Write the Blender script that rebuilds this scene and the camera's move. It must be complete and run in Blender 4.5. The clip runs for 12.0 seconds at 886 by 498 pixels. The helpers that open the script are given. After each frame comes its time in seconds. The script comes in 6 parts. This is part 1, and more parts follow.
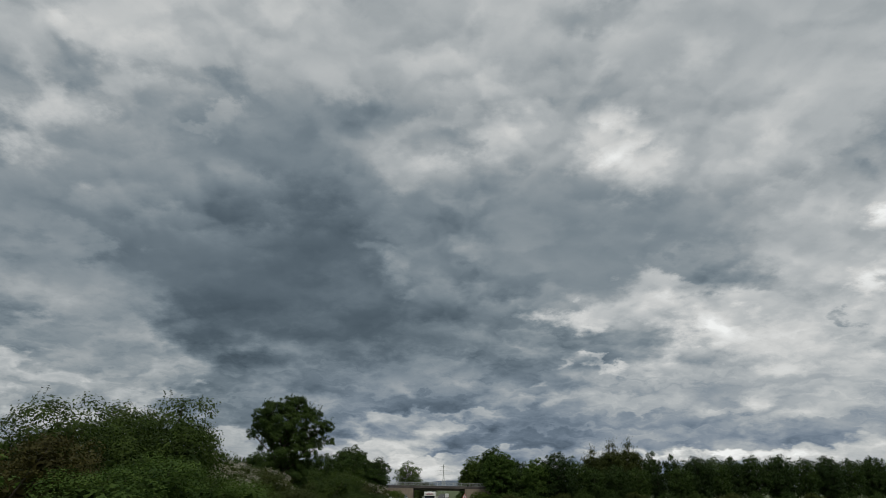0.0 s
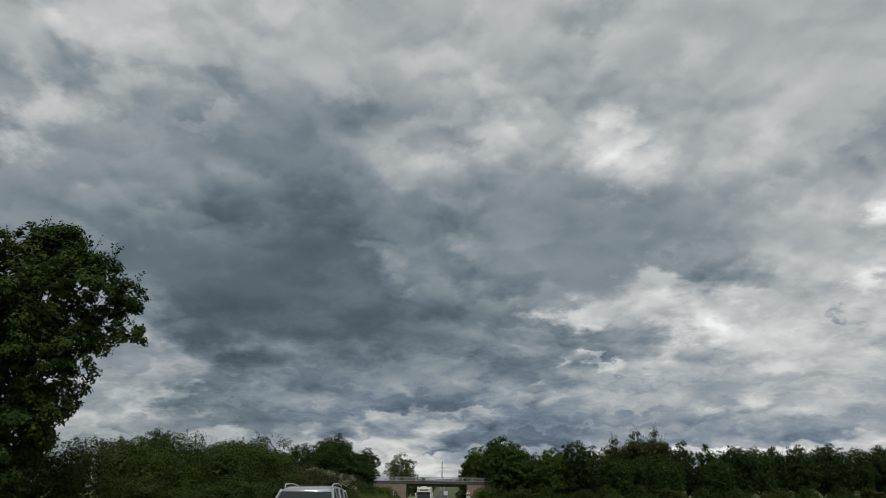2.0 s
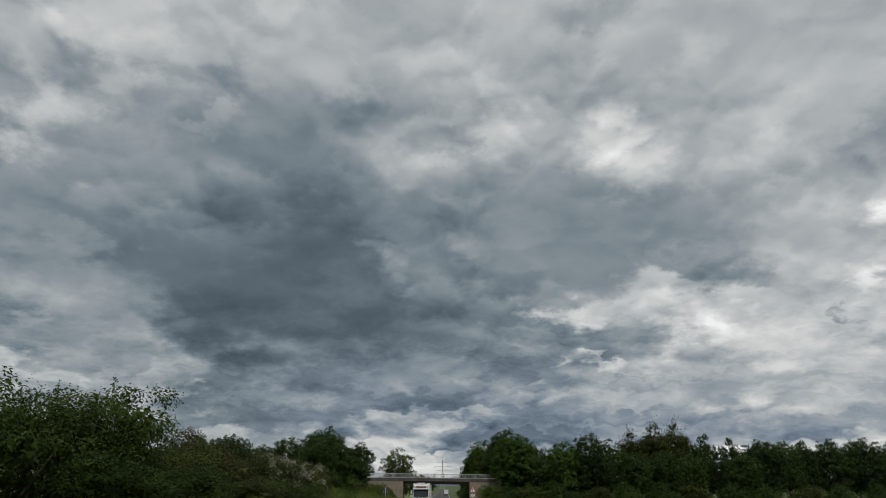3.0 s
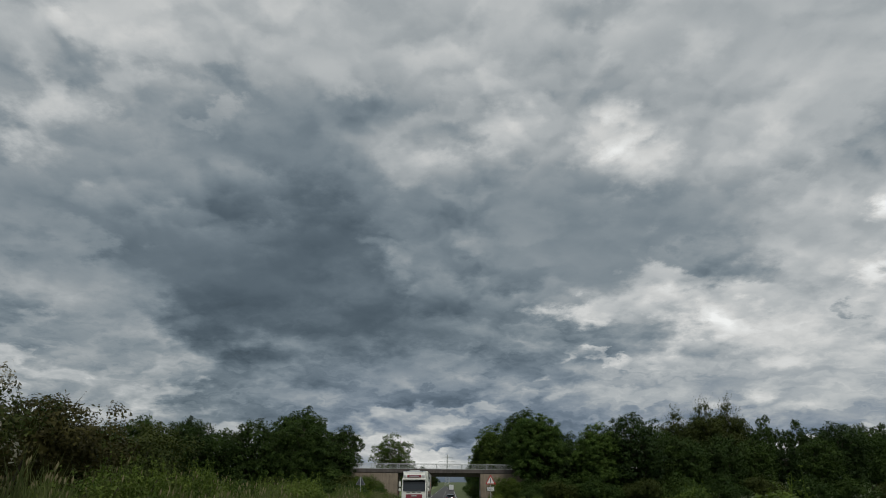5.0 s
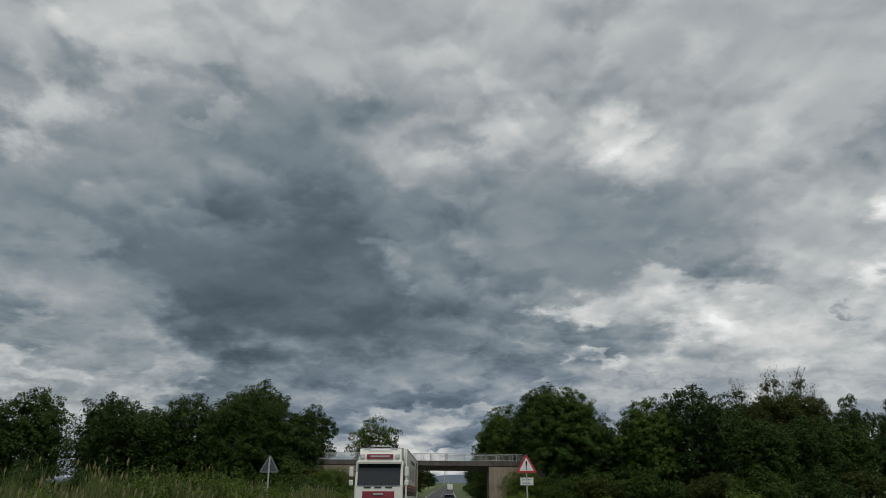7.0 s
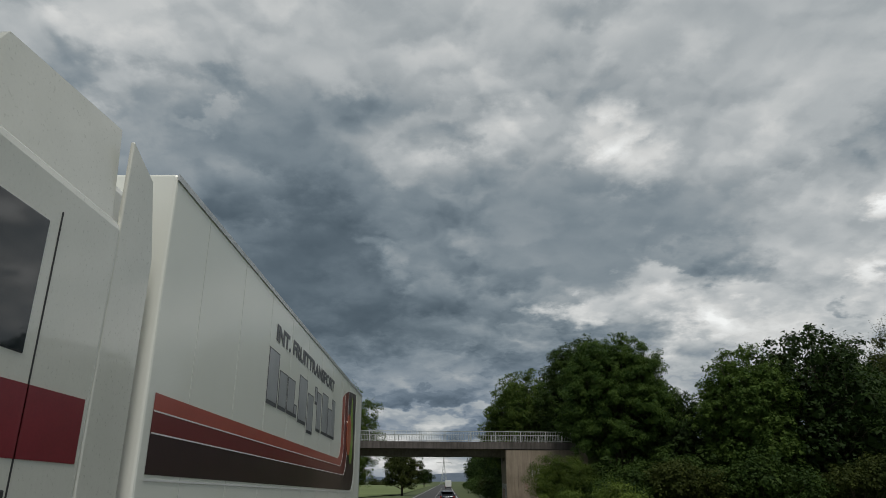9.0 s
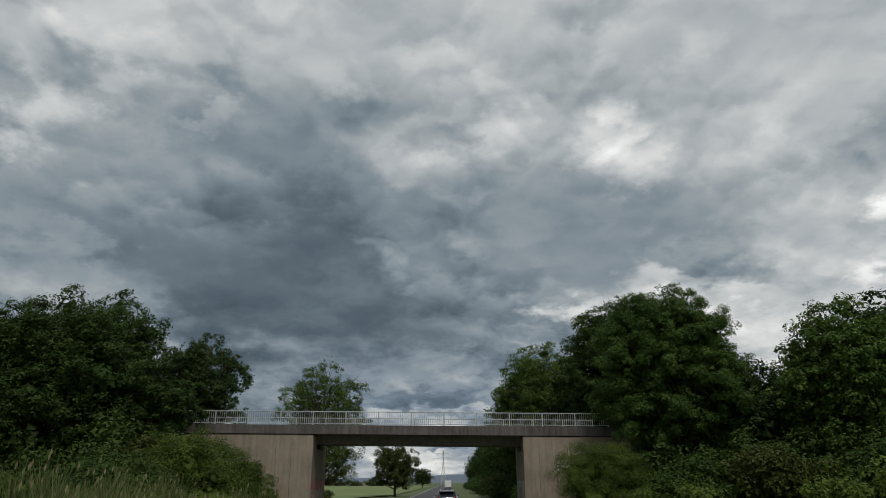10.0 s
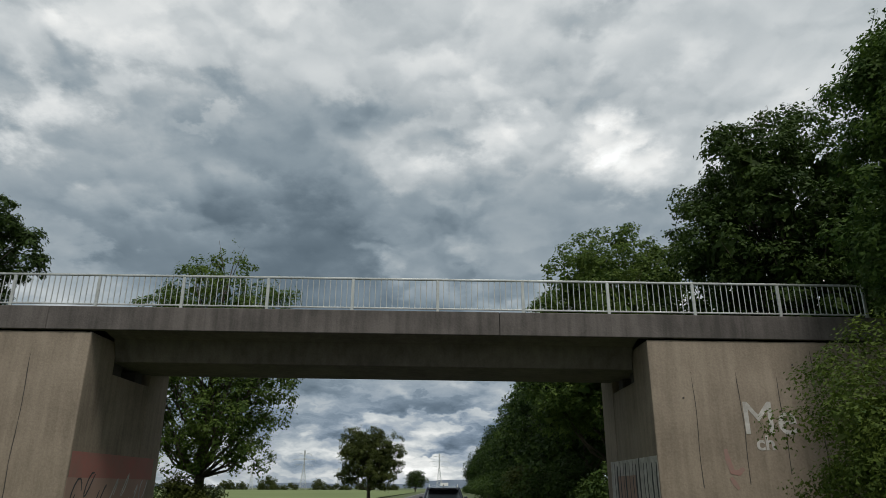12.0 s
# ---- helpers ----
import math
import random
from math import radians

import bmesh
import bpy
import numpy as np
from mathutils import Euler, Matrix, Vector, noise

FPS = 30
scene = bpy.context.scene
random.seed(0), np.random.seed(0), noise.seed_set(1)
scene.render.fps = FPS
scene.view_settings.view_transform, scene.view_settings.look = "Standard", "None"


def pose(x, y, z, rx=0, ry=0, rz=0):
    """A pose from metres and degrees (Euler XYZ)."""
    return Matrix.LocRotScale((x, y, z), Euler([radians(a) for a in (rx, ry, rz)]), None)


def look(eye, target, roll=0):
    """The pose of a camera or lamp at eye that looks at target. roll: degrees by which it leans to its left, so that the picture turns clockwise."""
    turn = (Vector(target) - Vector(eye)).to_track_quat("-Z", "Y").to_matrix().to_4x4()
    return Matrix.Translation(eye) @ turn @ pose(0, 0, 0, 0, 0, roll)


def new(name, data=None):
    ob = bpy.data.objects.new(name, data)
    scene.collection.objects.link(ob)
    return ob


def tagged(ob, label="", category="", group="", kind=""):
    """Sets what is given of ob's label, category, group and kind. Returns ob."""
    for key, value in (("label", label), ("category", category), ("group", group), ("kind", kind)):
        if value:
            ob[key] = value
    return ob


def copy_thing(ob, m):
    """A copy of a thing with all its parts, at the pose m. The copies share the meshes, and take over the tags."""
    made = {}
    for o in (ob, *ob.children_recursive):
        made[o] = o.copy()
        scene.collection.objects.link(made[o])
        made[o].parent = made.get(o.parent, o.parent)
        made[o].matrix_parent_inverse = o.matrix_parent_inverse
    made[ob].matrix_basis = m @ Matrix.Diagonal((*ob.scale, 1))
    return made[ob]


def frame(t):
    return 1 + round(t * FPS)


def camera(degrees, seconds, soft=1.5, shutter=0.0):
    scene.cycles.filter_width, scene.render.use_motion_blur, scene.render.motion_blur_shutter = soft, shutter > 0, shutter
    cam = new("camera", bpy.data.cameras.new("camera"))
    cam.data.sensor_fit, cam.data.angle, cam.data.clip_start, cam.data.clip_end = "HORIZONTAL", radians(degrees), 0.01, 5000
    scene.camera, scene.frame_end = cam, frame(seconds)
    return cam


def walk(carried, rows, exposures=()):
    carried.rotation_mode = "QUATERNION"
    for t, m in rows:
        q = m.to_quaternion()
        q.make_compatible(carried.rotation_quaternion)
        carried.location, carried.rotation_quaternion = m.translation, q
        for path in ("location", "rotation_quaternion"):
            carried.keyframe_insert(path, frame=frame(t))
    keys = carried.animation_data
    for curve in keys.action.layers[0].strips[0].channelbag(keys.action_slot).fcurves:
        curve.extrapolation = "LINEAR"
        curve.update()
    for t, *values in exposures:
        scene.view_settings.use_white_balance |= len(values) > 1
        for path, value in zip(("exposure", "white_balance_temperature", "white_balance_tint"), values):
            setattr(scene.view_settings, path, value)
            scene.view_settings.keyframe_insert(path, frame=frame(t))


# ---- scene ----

# ---------------------------------------------------------------- camera
cam = camera(66.0, 12.0, soft=0.6)
SLOPE, FOOT = 0.022, 208.8  # the road falls by 2.2 % and levels out near the bridge


def road_z(y):
    """Height of the road: a steady fall, level from the bridge on and far behind."""
    y = max(y, -120.0)
    d = FOOT - y
    return SLOPE * (d + math.sqrt(d * d + 60.0)) / 2 - 0.04


ROWS = [  # seconds, metres along the road, pitch, yaw, lean
    (0.0, -0.00, 19.257, 0.325, 0.271),
    (0.5, 8.51, 19.368, 0.267, 0.245),
    (1.0, 17.07, 19.307, 0.235, 0.208),
    (1.5, 25.69, 19.311, 0.183, 0.139),
    (2.0, 34.43, 19.148, 0.157, 0.082),
    (2.5, 43.15, 19.070, 0.142, 0.058),
    (3.0, 51.85, 19.079, 0.190, 0.045),
    (3.5, 60.59, 19.016, 0.272, 0.009),
    (4.0, 69.37, 18.923, 0.369, -0.034),
    (4.5, 78.17, 18.844, 0.462, -0.070),
    (5.0, 86.98, 18.820, 0.531, -0.082),
    (5.5, 95.81, 18.895, 0.559, -0.056),
    (6.0, 104.64, 18.878, 0.540, -0.010),
    (6.5, 113.40, 18.927, 0.504, 0.015),
    (7.0, 122.11, 18.887, 0.459, 0.028),
    (7.5, 130.79, 18.834, 0.404, -0.006),
    (8.0, 139.44, 18.787, 0.344, -0.068),
    (8.5, 148.05, 18.765, 0.287, -0.138),
    (9.0, 156.64, 18.787, 0.238, -0.195),
    (9.5, 165.19, 18.871, 0.203, -0.218),
    (10.0, 173.75, 18.891, 0.200, -0.198),
    (10.5, 182.38, 18.915, 0.174, -0.172),
    (11.0, 191.04, 19.009, 0.192, -0.103),
    (11.5, 199.90, 19.138, 0.122, 0.034),
    (12.0, 208.80, 19.325, 0.017, 0.205),
]


def eye_pose(y, pitch, yaw, lean):
    eye = Vector((0, y, 1.3 + SLOPE * (FOOT - y)))
    p, w = radians(pitch), radians(yaw)
    ahead = Vector((-math.sin(w) * math.cos(p), math.cos(w) * math.cos(p), math.sin(p)))
    return look(eye, eye + ahead * 10, lean)


walk(cam, [(t, eye_pose(y, pitch, yaw, lean)) for t, y, pitch, yaw, lean in ROWS],
     exposures=[(0.0, 0.0), (7.0, 0.0), (9.5, 0.07), (10.5, 0.22), (12.0, 0.46)])

# ---------------------------------------------------------------- world and sun
SUN_AZ, SUN_EL = radians(165), radians(62)
SHEETS = [
    (-0.006, 0.664, 0.874, 0.126, 0.67, 0.73),
    (-0.531, 0.588, 0.223, 0.087, 0.64, 0.70),
    (0.542, 0.503, 0.245, 0.164, 0.66, 0.69),
    (-0.029, 0.588, 0.308, 0.093, 0.58, 0.66),
    (-0.505, 0.328, 0.286, 0.116, 0.42, 0.50),
    (-0.203, 0.380, 0.348, 0.153, 0.38, 0.50),
    (-0.259, 0.246, 0.259, 0.142, 0.33, 0.36),
    (0.008, 0.238, 0.342, 0.122, 0.41, 0.45),
    (0.251, 0.359, 0.292, 0.072, 0.46, 0.51),
    (-0.561, 0.232, 0.161, 0.090, 0.52, 0.56),
    (0.489, 0.210, 0.275, 0.100, 0.84, 0.81),
    (0.548, 0.319, 0.167, 0.078, 0.69, 0.72),
    (-0.462, 0.148, 0.193, 0.050, 0.55, 0.55),
    (0.355, 0.095, 0.319, 0.051, 0.62, 0.70),
    (-0.025, 0.109, 0.262, 0.047, 0.41, 0.46),
    (-0.278, 0.109, 0.179, 0.053, 0.42, 0.43),
]
DARKS = [
    (-0.547, 0.534, 0.064, 0.041, 0.46, 0.52),
    (-0.387, 0.505, 0.106, 0.060, 0.44, 0.48),
    (-0.141, 0.537, 0.120, 0.047, 0.42, 0.47),
    (0.255, 0.662, 0.140, 0.036, 0.50, 0.56),
    (0.647, 0.452, 0.036, 0.052, 0.50, 0.54),
    (-0.629, 0.443, 0.056, 0.040, 0.43, 0.48),
    (-0.200, 0.339, 0.143, 0.089, 0.31, 0.37),
    (-0.318, 0.203, 0.114, 0.070, 0.29, 0.33),
    (-0.081, 0.410, 0.151, 0.057, 0.46, 0.51),
    (0.396, 0.300, 0.074, 0.046, 0.42, 0.48),
    (0.141, 0.211, 0.179, 0.044, 0.40, 0.44),
    (-0.564, 0.192, 0.043, 0.028, 0.40, 0.44),
    (-0.143, 0.211, 0.212, 0.048, 0.33, 0.36),
    (-0.245, 0.465, 0.096, 0.047, 0.46, 0.50),
    (0.044, 0.386, 0.142, 0.058, 0.44, 0.50),
    (-0.446, 0.322, 0.144, 0.060, 0.40, 0.43),
]
LIGHTS = [
    (-0.508, 0.591, 0.084, 0.051, 0.70, 0.76),
    (-0.582, 0.460, 0.066, 0.048, 0.72, 0.80),
    (-0.201, 0.595, 0.112, 0.053, 0.66, 0.72),
    (0.088, 0.617, 0.125, 0.061, 0.66, 0.70),
    (0.051, 0.492, 0.069, 0.044, 0.66, 0.72),
    (-0.046, 0.460, 0.055, 0.033, 0.58, 0.66),
    (0.273, 0.457, 0.098, 0.059, 0.76, 0.86),
    (0.378, 0.569, 0.067, 0.051, 0.70, 0.74),
    (0.516, 0.410, 0.076, 0.043, 0.66, 0.74),
    (-0.096, 0.311, 0.065, 0.031, 0.50, 0.58),
    (0.150, 0.370, 0.112, 0.037, 0.52, 0.56),
    (0.299, 0.267, 0.094, 0.039, 0.72, 0.78),
    (0.217, 0.239, 0.081, 0.027, 0.76, 0.84),
    (0.368, 0.199, 0.066, 0.042, 0.82, 0.86),
    (0.611, 0.268, 0.035, 0.051, 0.86, 0.95),
    (-0.525, 0.247, 0.058, 0.032, 0.58, 0.63),
]
RAGS = [
    (0.483, 0.174, 0.111, 0.039, 0.70, 0.80),
    (-0.562, 0.133, 0.065, 0.023, 0.68, 0.76),
    (-0.381, 0.112, 0.049, 0.019, 0.66, 0.72),
    (-0.506, 0.170, 0.096, 0.028, 0.54, 0.58),
    (0.538, 0.190, 0.026, 0.015, 0.56, 0.62),
    (0.430, 0.231, 0.077, 0.033, 0.66, 0.74),
    (0.180, 0.170, 0.120, 0.021, 0.42, 0.50),
    (0.210, 0.153, 0.086, 0.010, 0.74, 0.80),
    (0.397, 0.144, 0.139, 0.025, 0.56, 0.64),
    (0.140, 0.189, 0.057, 0.021, 0.42, 0.54),
    (0.328, 0.312, 0.094, 0.020, 0.50, 0.58),
    (-0.393, 0.489, 0.048, 0.018, 0.56, 0.60),
    (-0.314, 0.536, 0.069, 0.030, 0.54, 0.60),
    (-0.421, 0.563, 0.065, 0.029, 0.64, 0.68),
    (-0.523, 0.273, 0.099, 0.036, 0.52, 0.56),
    (0.455, 0.119, 0.098, 0.018, 0.58, 0.68),
]
HEAPS = [
    (-0.474, 0.117, 0.040, 0.023, 0.48, 0.58),
    (-0.430, 0.110, 0.030, 0.017, 0.50, 0.62),
    (-0.066, 0.121, 0.065, 0.028, 0.36, 0.50),
    (0.048, 0.125, 0.057, 0.027, 0.42, 0.60),
    (0.128, 0.112, 0.072, 0.020, 0.46, 0.66),
    (0.254, 0.111, 0.091, 0.020, 0.50, 0.78),
    (-0.081, 0.091, 0.096, 0.016, 0.52, 0.72),
    (-0.319, 0.067, 0.043, 0.019, 0.62, 0.80),
    (0.347, 0.084, 0.099, 0.022, 0.46, 0.58),
    (0.475, 0.079, 0.082, 0.021, 0.52, 0.66),
    (-0.136, 0.060, 0.071, 0.015, 0.56, 0.76),
    (0.167, 0.088, 0.125, 0.012, 0.42, 0.54),
    (-0.186, 0.107, 0.086, 0.022, 0.42, 0.49),
    (-0.533, 0.108, 0.043, 0.014, 0.52, 0.62),
    (0.523, 0.108, 0.067, 0.023, 0.60, 0.70),
    (-0.250, 0.129, 0.092, 0.020, 0.44, 0.48),
]
BANDS = [
    (0.111, 0.070, 0.203, 0.014, 0.38, 0.42),
    (0.351, 0.061, 0.161, 0.012, 0.42, 0.48),
    (-0.025, 0.087, 0.072, 0.007, 0.60, 0.70),
    (-0.040, 0.036, 0.087, 0.020, 0.72, 0.80),
    (0.321, 0.045, 0.121, 0.008, 0.76, 0.84),
    (0.476, 0.048, 0.119, 0.010, 0.66, 0.78),
    (0.086, 0.053, 0.071, 0.005, 0.62, 0.72),
    (-0.009, 0.050, 0.048, 0.004, 0.46, 0.50),
    (0.541, 0.057, 0.047, 0.010, 0.66, 0.76),
    (-0.151, 0.047, 0.070, 0.011, 0.66, 0.74),
    (0.032, 0.103, 0.065, 0.006, 0.56, 0.64),
    (0.228, 0.082, 0.084, 0.005, 0.54, 0.62),
]


def link_value(tree, socket, value):
    if hasattr(value, "is_linked"):
        tree.links.new(value, socket)
    else:
        socket.default_value = value


def calc(tree, op, a, b=0.0, c=0.0):
    n = tree.nodes.new("ShaderNodeMath")
    n.operation = op
    for s, v in zip(n.inputs, (a, b, c)):
        link_value(tree, s, v)
    return n.outputs[0]


def fbm(tree, vector, scale, detail=5.0, rough=0.55, warp=0.0, lac=2.0, flat=False):
    n = tree.nodes.new("ShaderNodeTexNoise")
    n.noise_dimensions = "2D" if flat else "3D"
    n.inputs["Scale"].default_value, n.inputs["Detail"].default_value = scale, detail
    n.inputs["Roughness"].default_value, n.inputs["Distortion"].default_value = rough, warp
    n.inputs["Lacunarity"].default_value = lac
    tree.links.new(vector, n.inputs["Vector"])
    return n.outputs["Fac"]


def combine(tree, x, y, z=0.0):
    n = tree.nodes.new("ShaderNodeCombineXYZ")
    for s, v in zip(n.inputs, (x, y, z)):
        link_value(tree, s, v)
    return n.outputs[0]


def build_sky():
    """A broken deck of stratocumulus: broad light and dark fields, torn shreds, heaps and layers low over the horizon."""
    world = bpy.data.worlds.new("cloudy_sky")
    scene.world = world
    world.use_nodes = True
    t = world.node_tree
    t.nodes.clear()
    coord = t.nodes.new("ShaderNodeTexCoord").outputs["Generated"]
    sep = t.nodes.new("ShaderNodeSeparateXYZ")
    t.links.new(coord, sep.inputs[0])
    dx, dy, dz = sep.outputs
    az = calc(t, "ARCTAN2", dx, dy)
    el = calc(t, "ARCSINE", dz)
    lift = calc(t, "ADD", calc(t, "MAXIMUM", dz, 0.0), 0.30)
    deck = combine(t, calc(t, "DIVIDE", dx, lift), calc(t, "DIVIDE", dy, lift))

    def vec(op, a, b):
        n = t.nodes.new("ShaderNodeVectorMath")
        n.operation = op
        t.links.new(a, n.inputs[0])
        if hasattr(b, "is_linked"):
            t.links.new(b, n.inputs[1])
        elif op == "SCALE":
            n.inputs["Scale"].default_value = b
        else:
            n.inputs[1].default_value = b
        return n.outputs[0]

    def ramp_to(value, a, b, lo, hi, kind="SMOOTHSTEP"):
        r = t.nodes.new("ShaderNodeMapRange")
        r.interpolation_type = kind
        t.links.new(value, r.inputs["Value"])
        r.inputs["From Min"].default_value, r.inputs["From Max"].default_value = a, b
        r.inputs["To Min"].default_value, r.inputs["To Max"].default_value = lo, hi
        return r.outputs[0]
    # slow drifts push the forms about; quicker ones fray their edges
    shifted = vec("ADD", deck, (7.3, 2.9, 4.1))
    w1 = calc(t, "SUBTRACT", fbm(t, deck, 4.2, 7, 0.58, flat=True), 0.5)
    w2 = calc(t, "SUBTRACT", fbm(t, shifted, 4.2, 7, 0.58, flat=True), 0.5)
    # the grain of the cloud is less flattened than the forms it lies on
    rise = calc(t, "ADD", calc(t, "MAXIMUM", dz, 0.0), 0.5)
    grain = combine(t, calc(t, "DIVIDE", dx, rise), calc(t, "DIVIDE", dy, rise))
    torn = vec("ADD", grain, vec("SCALE", combine(t, w1, w2), 0.14))

    def billows(at, scale, detail):
        v = t.nodes.new("ShaderNodeTexVoronoi")
        v.voronoi_dimensions, v.feature = "2D", "SMOOTH_F1"
        v.inputs["Scale"].default_value, v.inputs["Detail"].default_value = scale, detail
        v.inputs["Roughness"].default_value, v.inputs["Smoothness"].default_value = 0.5, 0.6
        t.links.new(at, v.inputs["Vector"])
        return v.outputs["Distance"]

    def body(at):
        """Thickness of cloud: drifts with round billows on them."""
        return calc(t, "MULTIPLY_ADD", billows(at, 8.0, 2.0), -0.5, calc(t, "ADD", fbm(t, at, 4.0, 7, 0.5, flat=True), 0.22))
    thick = body(torn)
    above = body(vec("SCALE", torn, 0.97))
    calmer = ramp_to(el, 0.02, 0.30, 0.16, 1.0)
    waz = calc(t, "MULTIPLY_ADD", w1, 0.30, az)
    wel = calc(t, "MULTIPLY_ADD", calc(t, "MULTIPLY", w2, calmer), 0.24, el)
    # heaps have knobbly tops
    knobs = calc(t, "SUBTRACT", billows(vec("MULTIPLY", combine(t, az, el), (1.0, 1.7, 1.0)), 34.0, 3.0), 0.4)
    kaz = calc(t, "MULTIPLY_ADD", w1, 0.12, az)
    kel = calc(t, "MULTIPLY_ADD", knobs, 0.014, calc(t, "MULTIPLY_ADD", w2, 0.03, el))

    def lay(level, across, height, rows, firm, cover):
        """Each form covers what lies behind it, shaded from its base to its top."""
        at = combine(t, across, height)
        for a, e, sa, se, base, top in rows:
            m = t.nodes.new("ShaderNodeVectorMath")
            m.operation = "MULTIPLY_ADD"
            t.links.new(at, m.inputs[0])
            m.inputs[1].default_value = (1 / sa, 1 / se, 0)
            m.inputs[2].default_value = (-a / sa, -e / se, 0)
            far = t.nodes.new("ShaderNodeVectorMath")
            far.operation = "LENGTH"
            t.links.new(m.outputs[0], far.inputs[0])
            mask = ramp_to(far.outputs["Value"], firm, 1.0 + 0.25 * (1 - firm), cover, 0.0)
            shade = ramp_to(height, e - 0.7 * se, e + 0.8 * se, base, top, "LINEAR")
            mixed = t.nodes.new("ShaderNodeMix")
            t.links.new(mask, mixed.inputs[0])
            link_value(t, mixed.inputs[2], level)
            t.links.new(shade, mixed.inputs[3])
            level = mixed.outputs[0]
        return level
    level = lay(0.58, waz, wel, SHEETS, 0.0, 0.85)
    level = lay(level, waz, wel, DARKS, 0.05, 0.8)
    level = lay(level, waz, wel, LIGHTS, 0.05, 0.85)
    level = lay(level, waz, wel, RAGS, 0.35, 0.7)
    level = lay(level, kaz, kel, HEAPS, 0.6, 0.75)
    level = lay(level, kaz, kel, BANDS, 0.4, 0.8)
    # thick cloud is darker; the upper flank of each billow catches light, its base does not
    calm = ramp_to(level, 0.34, 0.6, 0.5, 1.0, "LINEAR")
    modelling = calc(t, "MULTIPLY", calc(t, "SUBTRACT", thick, 0.53), -CLOUD_DEPTH)
    modelling = calc(t, "MULTIPLY_ADD", calc(t, "SUBTRACT", thick, above), CLOUD_RELIEF, modelling)
    patchy = ramp_to(fbm(t, vec("ADD", grain, (3.1, 1.7, 0.0)), 3.0, 3, 0.5, flat=True), 0.38, 0.62, 0.35, 1.25)
    level = calc(t, "MULTIPLY_ADD", modelling, calc(t, "MULTIPLY", calm, patchy), level)
    # low down the cloud lies in thin layers, one behind the other, each with a firm lit upper edge
    low_down = ramp_to(el, 0.06, 0.30, 1.0, 0.0)
    for across, upward, shift, amount in ((5.0, 30.0, 0.0, 0.11), (9.0, 62.0, 4.0, 0.07)):
        at = combine(t, calc(t, "MULTIPLY_ADD", kaz, across, shift), calc(t, "MULTIPLY", kel, upward))
        n = fbm(t, at, 1.0, 5, 0.55, flat=True)
        firm = calc(t, "SUBTRACT", ramp_to(n, 0.43, 0.58, 0.0, 1.0), 0.5)
        both = calc(t, "MULTIPLY_ADD", calc(t, "SUBTRACT", n, 0.5), 1.2, calc(t, "MULTIPLY", firm, 0.4))
        level = calc(t, "MULTIPLY_ADD", calc(t, "MULTIPLY", both, low_down), amount, level)
    level = calc(t, "MULTIPLY", level, 1.03)
    level = calc(t, "MINIMUM", calc(t, "MAXIMUM", level, 0.2), 0.95)
    light = calc(t, "POWER", level, 2.2)
    tint = t.nodes.new("ShaderNodeValToRGB")
    ramp = tint.color_ramp
    ramp.elements[0].position, ramp.elements[0].color = 0.34, (0.715, 0.985, 1.21, 1)
    ramp.elements[1].position, ramp.elements[1].color = 0.80, (0.985, 1.0, 0.985, 1)
    ramp.elements.new(0.50).color = (0.80, 0.987, 1.12, 1)
    ramp.elements.new(0.62).color = (0.905, 0.995, 1.04, 1)
    t.links.new(level, tint.inputs["Fac"])
    # far cloud bases turn blue through the air before them
    haze = t.nodes.new("ShaderNodeMix")
    haze.data_type, haze.blend_type = "RGBA", "MULTIPLY"
    t.links.new(calc(t, "MULTIPLY", calc(t, "MULTIPLY", ramp_to(el, 0.03, 0.22, 1.0, 0.0), ramp_to(az, -0.38, -0.08, 0.0, 1.0)), ramp_to(level, 0.45, 0.75, 1.0, 0.0)), haze.inputs[0])
    t.links.new(tint.outputs[0], haze.inputs[6])
    haze.inputs[7].default_value = (0.95, 0.985, 1.12, 1)
    cloud = t.nodes.new("ShaderNodeMix")
    cloud.data_type, cloud.blend_type = "RGBA", "MULTIPLY"
    cloud.inputs[0].default_value = 1.0
    t.links.new(haze.outputs[2], cloud.inputs[6])
    t.links.new(combine(t, light, light, light), cloud.inputs[7])
    sky = t.nodes.new("ShaderNodeTexSky")
    sky.sky_type, sky.sun_disc = "NISHITA", False
    sky.sun_elevation, sky.sun_rotation = SUN_EL, SUN_AZ
    clear = t.nodes.new("ShaderNodeBackground")
    t.links.new(sky.outputs[0], clear.inputs["Color"])
    clear.inputs["Strength"].default_value = 0.08
    grey = t.nodes.new("ShaderNodeBackground")
    t.links.new(cloud.outputs[2], grey.inputs["Color"])
    mix = t.nodes.new("ShaderNodeMixShader")
    mix.inputs[0].default_value = 0.97
    t.links.new(clear.outputs[0], mix.inputs[1])
    t.links.new(grey.outputs[0], mix.inputs[2])
    out = t.nodes.new("ShaderNodeOutputWorld")
    t.links.new(mix.outputs[0], out.inputs["Surface"])


CLOUD_DEPTH, CLOUD_RELIEF = 0.12, 0.38
build_sky()
sun = new("sun", bpy.data.lights.new("sun", "SUN"))
sun.data.energy, sun.data.angle, sun.data.color = 1.8, radians(14), (1.0, 0.96, 0.9)
sun.matrix_world = look((300 * math.sin(SUN_AZ), 300 * math.cos(SUN_AZ), 300 * math.tan(SUN_EL)), (0, 0, 0))

# ---------------------------------------------------------------- materials


